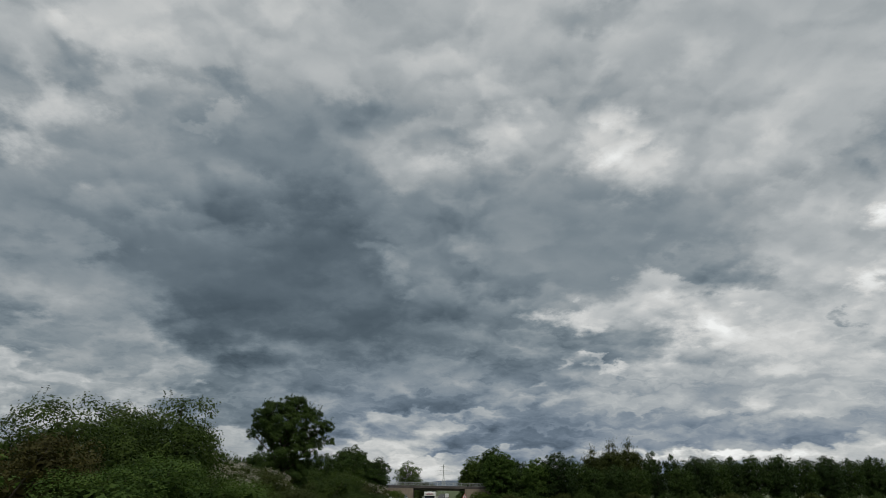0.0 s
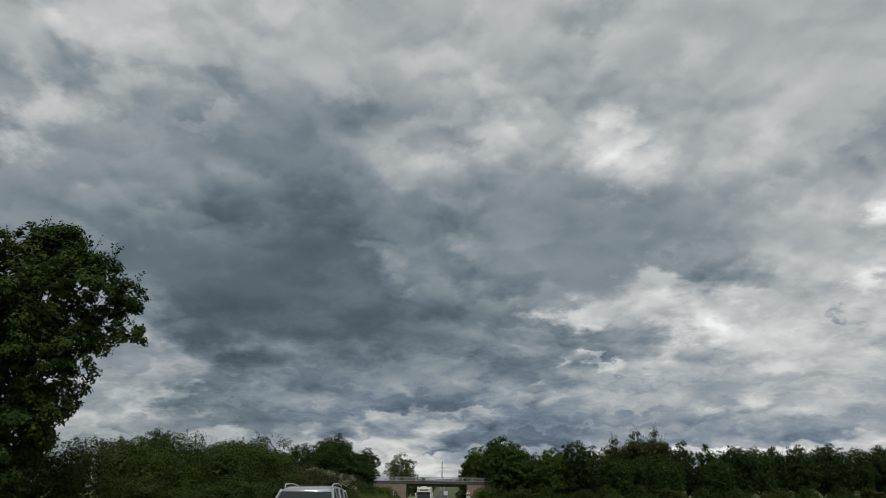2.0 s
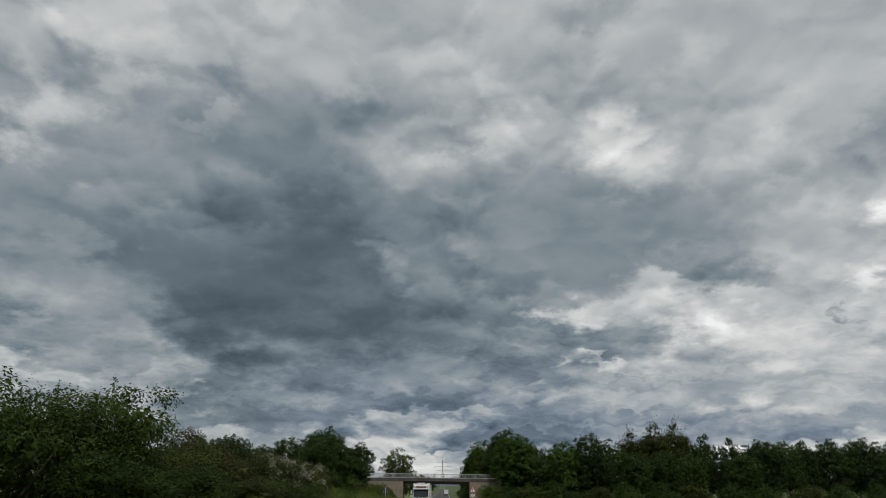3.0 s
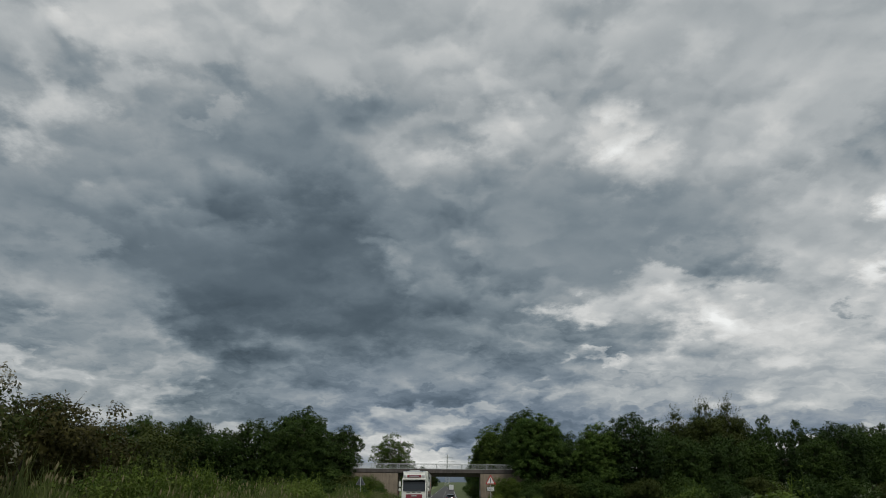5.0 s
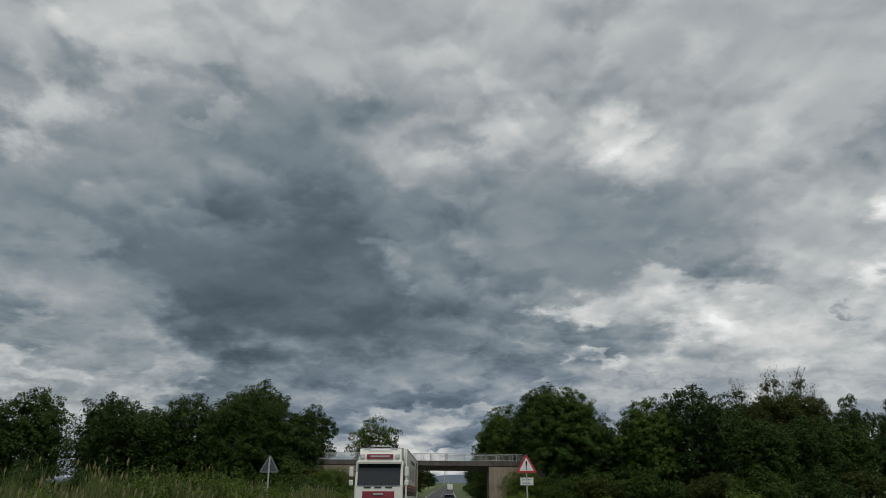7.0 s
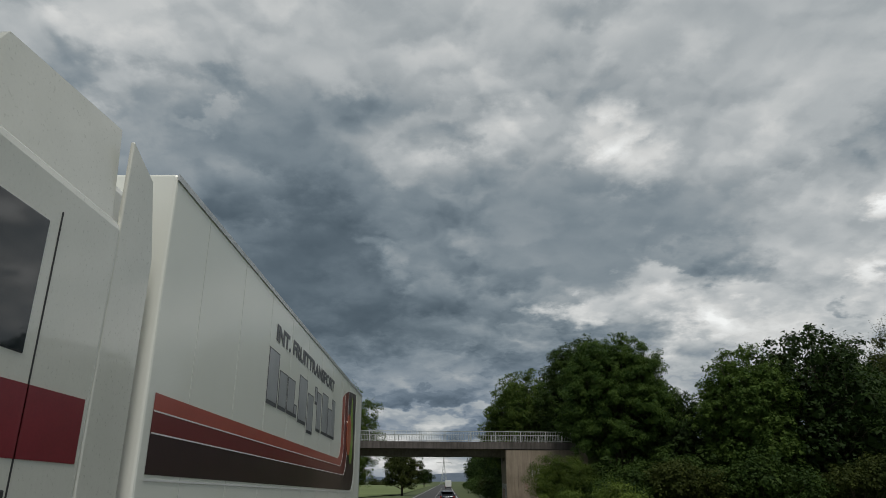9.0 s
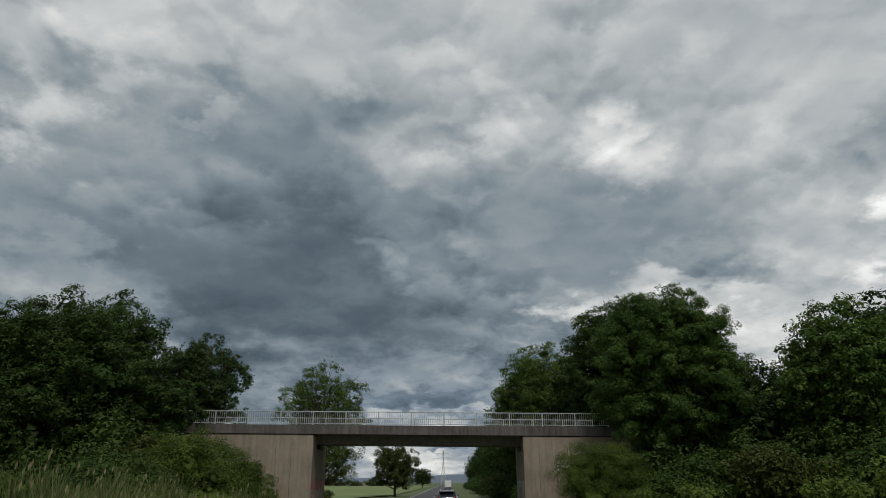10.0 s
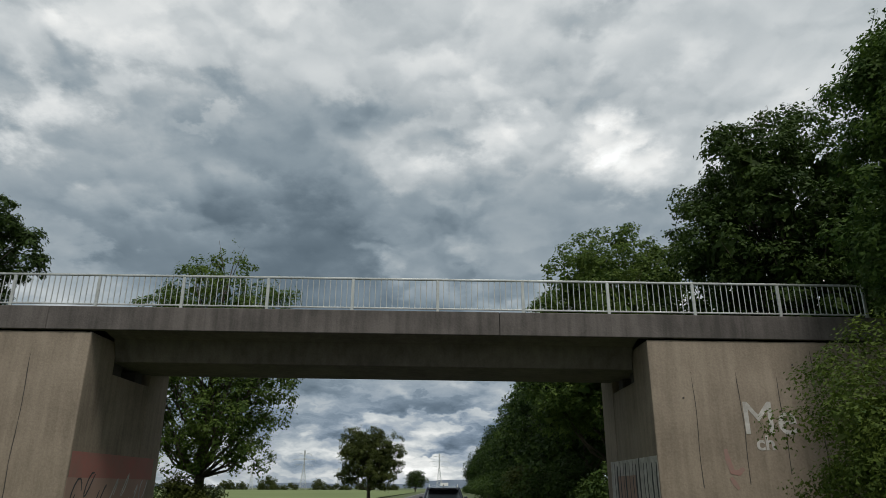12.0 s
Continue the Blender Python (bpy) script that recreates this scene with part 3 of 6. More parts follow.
def stroke(points, width, mat, name, plane, parent):
    """A sprayed line on a wall: a flat band with rounded ends. plane: 'y' a wall facing the road's length, 'x' facing across it, with its place."""
    axis, d = plane
    bm = bmesh.new()
    rings = []
    n = len(points)
    for i, p in enumerate(points):
        p = Vector(p)
        t = (Vector(points[min(i + 1, n - 1)]) - Vector(points[max(i - 1, 0)])).normalized()
        s = Vector((-t.y, t.x)) * width / 2 * (0.6 if i in (0, n - 1) else 1)
        rings.append([bm.verts.new((q.x, e, q.y) if axis == "y" else (e, q.x, q.y)) for q in (p - s, p + s) for e in (d, d + 0.002)])
    for a, b in zip(rings, rings[1:]):
        for i, j in ((0, 1), (1, 3), (3, 2), (2, 0)):
            bm.faces.new((a[i], a[j], b[j], b[i]))
    return part(name, bm, mat, parent)


def build_graffiti():
    wall = ("y", FRONT + 0.053)
    flip = pose(0, 0, 0, 90, 0, 0)
    g = thing("graffiti", "faded white sprayed letters on the concrete wing wall", "graffiti", group="sprayed marks")
    writing("letters", "Me", 1.3, Matrix.Translation((9.2, FRONT + 0.052, 3.15)) @ flip, SPRAY_WHITE, g, width=1.45)
    writing("letters", "ch", 0.55, Matrix.Translation((9.0, FRONT + 0.052, 2.5)) @ flip, SPRAY_WHITE, g, width=0.5, bold=0.012)
    g = thing("graffiti", "red sprayed hook on the concrete wing wall", "graffiti", group="sprayed marks")
    stroke([(7.85, 2.35), (7.9, 2.0), (7.98, 1.75), (8.15, 1.72), (8.3, 1.85)], 0.16, SPRAY_HOOK, "stroke", wall, g)
    stroke([(7.9, 1.6), (8.0, 1.45), (8.1, 1.3)], 0.14, SPRAY_HOOK, "stroke", wall, g)
    g = thing("graffiti", "faint white sprayed scrawl on the concrete wall", "graffiti", group="sprayed marks")
    rnd = random.Random(8)
    stroke([(-16.75 + 0.32 * math.cos(a), 4.15 + 0.36 * math.sin(a)) for a in np.linspace(-2.2, 2.6, 10)], 0.07, SPRAY_FAINT, "stroke", wall, g)
    stroke([(-16.95, 4.5), (-17.0, 3.9), (-16.95, 3.45)], 0.07, SPRAY_FAINT, "stroke", wall, g)
    for cx, cz, w, h in ((-16.0, 3.85, 0.3, 0.3), (-15.5, 3.8, 0.3, 0.28), (-15.0, 3.82, 0.34, 0.3), (-14.5, 3.85, 0.25, 0.3), (-16.2, 3.1, 0.35, 0.45), (-15.45, 3.2, 0.4, 0.4), (-14.75, 2.75, 0.45, 0.55)):
        pts, x = [], cx - w / 2
        for k in range(5):
            pts.append((x + w * k / 4, cz + (h / 2 if k % 2 else -h / 2) * rnd.uniform(0.5, 1.0)))
        stroke(pts, 0.06, SPRAY_FAINT, "stroke", wall, g)
    # inner faces of the two abutments
    left, right = ("x", -10.298), ("x", 5.947)
    g = thing("graffiti", "faded red sprayed panel with black scrawl on the inner abutment wall", "graffiti", group="sprayed marks")
    part("panel", box(-10.302, -10.297, FRONT + 0.15, BACK - 0.5, 1.55, 2.25), SPRAY_RED, g)
    part("panel", box(-10.302, -10.298, FRONT + 0.1, BACK - 0.9, 0.3, 1.55), SPRAY_PINK, g)
    for k in range(7):
        cy, cz = FRONT + 0.7 + 0.75 * k, 1.2 + 0.2 * math.sin(k * 2.1)
        stroke([(cy + 0.28 * math.cos(a), cz + 0.34 * math.sin(a * 1.3)) for a in np.linspace(k, k + 4.6, 10)], 0.06, SPRAY_BLACK if k < 3 else SPRAY_WHITE, "stroke", ("x", -10.294), g)
    g = thing("graffiti", "white and black striped sprayed panel on the inner abutment wall", "graffiti", group="sprayed marks")
    part("panel", box(5.944, 5.949, FRONT + 0.1, BACK - 0.7, 0.2, 2.18), SPRAY_WHITE, g)
    part("panel", box(5.942, 5.947, FRONT + 2.3, BACK - 1.6, 0.2, 1.7), SPRAY_PINK, g)
    for k in range(13):
        y = FRONT + 0.3 + 0.4 * k + rnd.uniform(-0.1, 0.1)
        stroke([(y, 2.2 - rnd.uniform(0, 0.2)), (y + 0.04, 1.5), (y - 0.03, 0.3)], rnd.uniform(0.05, 0.2), SPRAY_BLACK, "stroke", ("x", 5.938), g)


build_bridge()
build_railing(FRONT + 0.22, "galvanised steel railing with thin upright bars on the near bridge edge")
build_railing(BACK - 0.22, "galvanised steel railing with thin upright bars on the far bridge edge")
build_graffiti()


def mound(name, x0, x1, y0, y1, top, label):
    """An approach bank: flat on top, falling off on its sides."""
    bm = bmesh.new()
    slope = 4.0
    lower = [(x0 - (0 if x0 > 0 else 12), y0 - slope), (x1 + (12 if x1 > 0 else 0), y0 - slope), (x1 + (12 if x1 > 0 else 0), y1 + slope), (x0 - (0 if x0 > 0 else 12), y1 + slope)]
    upper = [(x0, y0), (x1, y0), (x1, y1), (x0, y1)]
    lo = [bm.verts.new((x, y, -0.3)) for x, y in lower]
    hi = [bm.verts.new((x, y, top)) for x, y in upper]
    bm.faces.new(hi)
    for i in range(4):
        bm.faces.new((lo[i], lo[(i + 1) % 4], hi[(i + 1) % 4], hi[i]))
    tagged(part(name, bm, SOIL), label, "embankment", kind="structure")


mound("embankment", -42, -20.5, FRONT + 0.3, BACK - 0.3, 6.2, "grassy embankment carrying the bridge road")
mound("embankment", 14.2, 36, FRONT + 0.3, BACK - 0.3, 6.0, "grassy embankment carrying the bridge road")

# ---------------------------------------------------------------- trees and shrubs


def unit(rng, n):
    v = rng.normal(size=(n, 3))
    return v / np.linalg.norm(v, axis=1)[:, None]


def leaf_quads(rng, centre, out, size, slim=0.52, plain=False):
    """One leaf for each centre: a pointed, slightly folded blade facing outwards, upwards or anyhow."""
    n = len(centre)
    nor = out * 1.0 + unit(rng, n) * 0.6 + np.array([0, 0, 0.45])
    nor /= np.linalg.norm(nor, axis=1)[:, None] + 1e-9
    tan = np.cross(nor, unit(rng, n))
    tan /= np.linalg.norm(tan, axis=1)[:, None] + 1e-9
    side = np.cross(nor, tan)
    ln = (size * rng.uniform(0.55, 1.1, n))[:, None]
    wd = ln * slim
    if plain:
        return np.stack([centre - tan * ln * 0.8 - side * wd, centre + tan * ln, centre - tan * ln * 0.5 + side * wd * 1.3], 1)
    fold = nor * wd * 0.35
    return np.stack([centre - tan * ln, centre + side * wd + fold, centre + tan * ln, centre - side * wd + fold], 1)


def crown_leaves(seed, lobes, leaf, count, tuft=0.26, loose=1.0, shell=0.5, plain=False):
    """Leaves in rounded sprays (tuft: their size against the lobe's) over the shells of overlapping lobes (x, y, z, radius)."""
    rng = np.random.default_rng(seed)
    spray_c, spray_d, spray_r = [], [], []
    for x, y, z, r in lobes:
        n = int(rng.uniform(22, 30))
        d = unit(rng, n)
        d[:, 2] = np.where(d[:, 2] < -0.5, -d[:, 2], d[:, 2])
        rad = r * rng.uniform(shell, 0.95, n)
        spray_c.append(np.array([x, y, z]) + d * rad[:, None] * np.array([1, 1, 0.9]))
        spray_d.append(d)
        spray_r.append(r * tuft * rng.uniform(0.7, 1.35, n))
    c, d, r = np.concatenate(spray_c), np.concatenate(spray_d), np.concatenate(spray_r)
    # drop most sprays buried inside other lobes
    buried = np.zeros(len(c))
    for x, y, z, rad in lobes:
        buried += np.linalg.norm(c - np.array([x, y, z]), axis=1) < rad * 0.5
    keep = (buried == 0) | (rng.uniform(size=len(c)) < 0.2)
    c, d, r = c[keep], d[keep], r[keep]
    pick = rng.choice(len(c), size=count, p=r ** 2 / (r ** 2).sum())
    out = unit(rng, count) + d[pick] * 0.55 + np.array([0, 0, 0.35])
    out /= np.linalg.norm(out, axis=1)[:, None]
    rad = r[pick] * (0.38 + 0.72 * rng.uniform(size=count) ** 0.6)
    stray = rng.uniform(size=count) < 0.05
    rad = np.where(stray, rad * rng.uniform(1.0, 1.3, count), rad)
    centre = c[pick] + out * rad[:, None] * np.array([1, 1, 0.72]) + rng.normal(size=(count, 3)) * leaf * 0.5 * loose
    return leaf_quads(rng, centre, out, leaf, plain=plain)


def inner_leaves(seed, lobes, each, size=0.2, reach=0.5):
    """The shaded inside of a crown: large overlapping leaf masses near the middle of each lobe."""
    rng = np.random.default_rng(seed + 300)
    L = np.repeat(np.array(lobes, dtype=float), each, axis=0)
    d = unit(rng, len(L))
    centre = L[:, :3] + d * (L[:, 3] * reach * rng.uniform(0.2, 1.0, len(L)))[:, None]
    return leaf_quads(rng, centre, d, L[:, 3] * size, slim=0.6, plain=True)


def trunk_mesh(seed, height, radius, lobes, lean=0.0):
    """A tapered trunk with a limb towards most lobes."""
    rnd = random.Random(seed)
    bm = bmesh.new()
    tops = sorted(lobes, key=lambda q: q[2])
    path = [Vector((0, 0, -0.3)), Vector((0.02, 0.0, 0.25)), Vector((lean * 0.2, 0.1 * rnd.uniform(-1, 1), height * 0.3)),
            Vector((lean * 0.5 + 0.25 * rnd.uniform(-1, 1), 0.25 * rnd.uniform(-1, 1), height * 0.6)),
            Vector((lean, 0.3 * rnd.uniform(-1, 1), height * 0.9))]
    tube(path, [radius * 1.5, radius * 1.05, radius * 0.85, radius * 0.55, radius * 0.12], 9, bm)
    for x, y, z, r in tops:
        k = min(max(z / height - 0.22, 0.14), 0.66)
        i = 1 if k < 0.3 else 2 if k < 0.6 else 3
        lo, hi = path[i], path[i + 1]
        f = (k * height - lo.z) / max(hi.z - lo.z, 0.1)
        a = lo.lerp(hi, min(max(f, 0), 1))
        b = Vector((x, y, z + r * 0.35))
        m = a.lerp(b, 0.5) + Vector((rnd.uniform(-0.3, 0.3), rnd.uniform(-0.3, 0.3), -0.08 * (b - a).length))
        w = radius * rnd.uniform(0.28, 0.45)
        tube([a, m, b], [w, w * 0.6, w * 0.15], 5, bm)
        for _ in range(2):
            e = b + Vector((rnd.uniform(-1, 1), rnd.uniform(-1, 1), rnd.uniform(-0.3, 0.9))) * r * 0.75
            tube([m.lerp(b, 0.4), e], [w * 0.35, w * 0.08], 3, bm)
    return bm


def round_lobes(seed, width, low, top, count, depth=None, skew=0.0, size=1.0):
    """Lobes filling an uneven egg from the height low to top."""
    rnd = random.Random(seed)
    depth = depth or width
    h = (top - low) / 2
    mid = low + h
    out = []
    for i in range(count):
        a = i * 2.39996 + rnd.uniform(-0.4, 0.4)
        v = -0.78 + 1.5 * (i + 0.5) / count + rnd.uniform(-0.08, 0.08)
        ring = math.sqrt(max(0.05, 1 - v * v)) * rnd.uniform(0.45, 0.78)
        r = rnd.uniform(0.15, 0.27) * min(width, 2 * h) * size
        out.append((ring * math.cos(a) * width / 2 + skew * v, ring * math.sin(a) * depth / 2, mid + v * h * 0.82, r))
    out.append((0, 0, mid, 0.3 * min(width, 2 * h)))
    out.append((0.06 * width, 0, top - 0.12 * width, 0.13 * width))
    out.append((-0.1 * width, 0.05 * depth, top - 0.2 * width, 0.15 * width))
    return out


def tree(label, lobes, height, leaf, count, mat, seed, radius=0.25, lean=0.0, name="tree", tuft=0.26, loose=1.0, shell=0.5, group="", plain=True, sprays=40, spray=0.7, core=40):
    t = thing(name, label, "tree", group=group)
    smooth(part("trunk", trunk_mesh(seed, height, radius, lobes, lean), BARK, t, "dark furrowed trunk and limbs"))
    leaves = crown_leaves(seed, lobes, leaf, count, tuft, loose, shell, plain)
    if plain and sprays:
        high = sorted(lobes, key=lambda q: -q[2])[:max(4, len(lobes) // 2)]
        leaves = np.concatenate([leaves, shoots(np.random.default_rng(seed), high, sprays, spray, leaf)])
    if core:
        leaves = np.concatenate([leaves, inner_leaves(seed, lobes, core)])
    part("crown", quads("crown", leaves), mat, t)
    return t


def bush_lobes(seed, width, depth, height, count):
    rnd = random.Random(seed)
    out = []
    for i in range(count):
        r = rnd.uniform(0.2, 0.34) * min(width, height * 1.3)
        x, y = rnd.uniform(-0.5, 0.5) * (width - r), rnd.uniform(-0.5, 0.5) * (depth - r)
        z = rnd.uniform(0.15, 1) * (height - r) * (1 - 0.35 * (abs(x) * 2 / width) ** 2)
        out.append((x, y, max(z, r * 0.4), r))
    return out


def shoots(rng, lobes, count, length, leaf):
    """Thin leafy sprays that stick out of the top, each on its own stalk."""
    c, d, stalks = [], [], []
    for _ in range(count):
        x, y, z, r = lobes[rng.integers(len(lobes))]
        a = rng.uniform(0, 6.28)
        base = np.array([x + 0.5 * r * math.cos(a), y + 0.5 * r * math.sin(a), z + r * 0.7])
        way = np.array([rng.normal() * 0.35, rng.normal() * 0.35, 1.0]) * length * rng.uniform(0.5, 1.1)
        side = np.array([math.cos(a), math.sin(a), 0]) * 0.012
        stalks.append([base - side, base + side, base + way])
        for k in range(15):
            f = rng.uniform(0, 1)
            c.append(base + way * f + rng.normal(size=3) * leaf * (0.9 - 0.6 * f))
            d.append(way)
    return np.concatenate([leaf_quads(rng, np.array(c), np.array(d), leaf * 0.85, plain=True), np.array(stalks)])


def bush(label, width, depth, height, leaf, count, mat, seed, lobes=9, flowers=0, name="shrub", sprays=14, group=""):
    b = thing(name, label, "shrub", group=group)
    L = bush_lobes(seed, width, depth, height, lobes)
    rng = np.random.default_rng(seed + 50)
    bm = bmesh.new()
    for x, y, z, r in L:
        s = (x * 0.25, y * 0.25, -0.2)
        tube([s, (x * 0.6, y * 0.6, z * 0.5), (x, y, z + r * 0.5)], [0.05, 0.035, 0.01], 5, bm)
    part("branchwork", bm, BARK, b)
    q = crown_leaves(seed, L, leaf, count, 0.34, 1.0, 0.5, True)
    part("foliage", quads("foliage", np.concatenate([q, inner_leaves(seed, L, 130, 0.13, 0.55), shoots(rng, L, sprays, min(0.45, 0.3 * height), leaf * 0.85)])), mat, b)
    if flowers:
        big = [(x, y, z, r * 1.04) for x, y, z, r in L]
        part("blossom", quads("blossom", crown_leaves(seed + 9, big, 0.06, flowers, 0.22, 1.0, 0.85, True)), BLOSSOM, b, "clusters of small cream blossom")
    return b


def put(ob, x, y, turn=0.0, scale=1.0, tall=1.0, sink=0.0, z=None):
    ob.matrix_world = pose(x, y, (road_z(y) + bank(x, y) if z is None else z) - sink, 0, 0, turn)
    ob.scale = (scale, scale, scale * tall)
    return ob


def again(ob, x, y, turn=0.0, scale=1.0, tall=1.0, sink=0.0, label="", z=None):
    c = copy_thing(ob, pose(x, y, (road_z(y) + bank(x, y) if z is None else z) - sink, 0, 0, turn))
    c.scale = (scale, scale, scale * tall)
    if label:
        c["label"] = label
    return c


# --- the tree that stands out of the roadside hedge: narrow foot, wide uneven fan
fan = [(-1.7, 0.3, 5.9, 1.15), (-1.0, -0.6, 6.9, 1.45), (0.6, 0.5, 7.4, 1.4), (1.6, -0.4, 6.5, 1.2), (2.7, 0.2, 5.9, 0.85), (2.2, 0.5, 5.1, 0.95), (0.2, -0.5, 5.6, 1.5),
       (-0.9, 0.5, 4.7, 1.2), (0.9, -0.3, 4.2, 1.25), (-0.2, 0.2, 3.2, 1.2), (0.1, 0.3, 2.3, 1.55), (-0.3, -0.2, 1.3, 1.6), (0.7, 0.6, 7.9, 0.75), (-2.0, 0.1, 6.6, 0.9), (1.2, 0.2, 3.0, 1.0), (1.9, -0.2, 4.4, 0.9), (-0.2, 0.5, 8.1, 0.7), (1.5, 0.3, 7.4, 0.7), (-1.4, -0.2, 7.6, 0.7), (3.2, 0.1, 6.3, 0.62), (3.3, 0.2, 5.2, 0.5), (-2.5, 0.2, 5.6, 0.5), (2.3, 0.2, 7.1, 0.6), (0.0, 0.0, 4.9, 1.7), (-0.3, 0.1, 6.2, 1.6), (0.9, 0.1, 2.7, 1.1), (-0.8, 0.0, 2.9, 1.15), (1.3, 0.2, 3.7, 1.0), (0.4, -0.2, 1.8, 1.5), (-0.6, 0.3, 1.6, 1.3)]
put(tree("dark green elm with a wide fan of foliage above the hedge", fan, 7.2, 0.08, 75000, LEAF_WOOD, 21, 0.2, sprays=70, spray=0.6), -12.1, 53.0, scale=0.96)

# --- trees round the bridge
HERO = [
    # x, y, width, depth, low, top, lobes, leaf, count, material, label
    (17.0, 225.4, 11.2, 7.5, 2.4, 16.4, 62, 0.10, 150000, LEAF_MID, "broad green maple crowding the bridge end"),
    (16.0, 238.4, 10.4, 9.0, 2.0, 18.6, 56, 0.125, 80000, LEAF_WOOD, "tall dark green maple behind the bridge"),
    (9.9, 247.5, 10.5, 9.0, 1.0, 16.2, 44, 0.13, 56000, LEAF_MAPLE, "leafy green roadside tree behind the bridge"),
    (27.8, 221.0, 9.5, 9.0, 0.6, 14.4, 44, 0.16, 40000, LEAF_MID, "green maple at the edge of the wood"),
    (-12.9, 247.0, 9.2, 8.5, -0.4, 14.4, 58, 0.115, 50000, LEAF_MAPLE, "round-headed maple with an open lower crown"),
    (-22.4, 236.8, 8.2, 8.0, 4.6, 15.0, 34, 0.12, 45000, LEAF_DARK, "dark green ash standing beside the embankment"),
    (-31.0, 235.6, 11.0, 9.0, 2.5, 18.6, 50, 0.165, 42000, LEAF_WOOD, "tall green tree on the embankment"),
    (-28.5, 222.5, 12.0, 7.5, 0.5, 15.6, 50, 0.13, 62000, LEAF_WOOD, "broad green tree in front of the embankment"),
    (-21.8, 225.2, 7.0, 5.5, 0.5, 10.8, 28, 0.13, 30000, LEAF_WOOD, "small green tree hiding the end of the bridge"),
]
for i, (x, y, w, d, low, top, lobes, leaf, count, mat, label) in enumerate(HERO):
    shape = round_lobes(40 + i, w * 1.12, low, top * 1.03, int(lobes * 1.5), d * 1.1, size=0.72)
    if i == 0:  # shoulders towards the road
        shape += [(-4.2, -0.5, 12.4, 1.3), (-3.6, 0.4, 13.6, 1.2), (-4.6, 0.3, 10.8, 1.2), (-2.4, -0.6, 14.6, 1.3), (-4.7, -0.8, 8.6, 1.2)]
    put(tree(label, shape, top * 0.9, leaf, count, mat, 60 + i, 0.26, shell=0.5 if i not in (4, 5) else 0.35, plain=True, core=60 if i not in (4, 5) else 3), x, y, z=0.0)

# --- wood edge: four kinds of tree, repeated at different sizes and turns
BROAD = tree("broad dark green tree in the wood edge", round_lobes(71, 10.5, 0.5, 14.0, 44), 12.6, 0.215, 13000, LEAF_DARK, 81, 0.25, sprays=10, spray=0.4, group="wood edge trees", shell=0.5)
ROUND = tree("rounded green tree in the wood edge", round_lobes(72, 9.0, 0.5, 13.0, 40), 11.7, 0.21, 12000, LEAF_WOOD, 82, 0.23, sprays=10, spray=0.4, group="wood edge trees", shell=0.5)
plume = round_lobes(74, 7.2, 0.5, 15.8, 44)
FEATHERY = tree("feathery grey-green poplar with upright sprays", plume, 15.0, 0.16, 22000, LEAF_OLIVE, 83, 0.2, group="wood edge trees", shell=0.4, loose=1.4, sprays=150, spray=2.0)
SLIM = tree("slim dark tree in the wood edge", round_lobes(73, 6.4, 0.5, 12.5, 34), 11.2, 0.2, 9500, LEAF_DARK, 84, 0.18, sprays=14, spray=0.5, group="wood edge trees", shell=0.45)
BACK_ROW = tree("dark green tree deep in the wood", round_lobes(75, 10.5, 0.5, 13.6, 30), 12.2, 0.32, 5000, LEAF_DARK, 85, 0.25, sprays=10, spray=0.5, group="wood edge trees", shell=0.45)

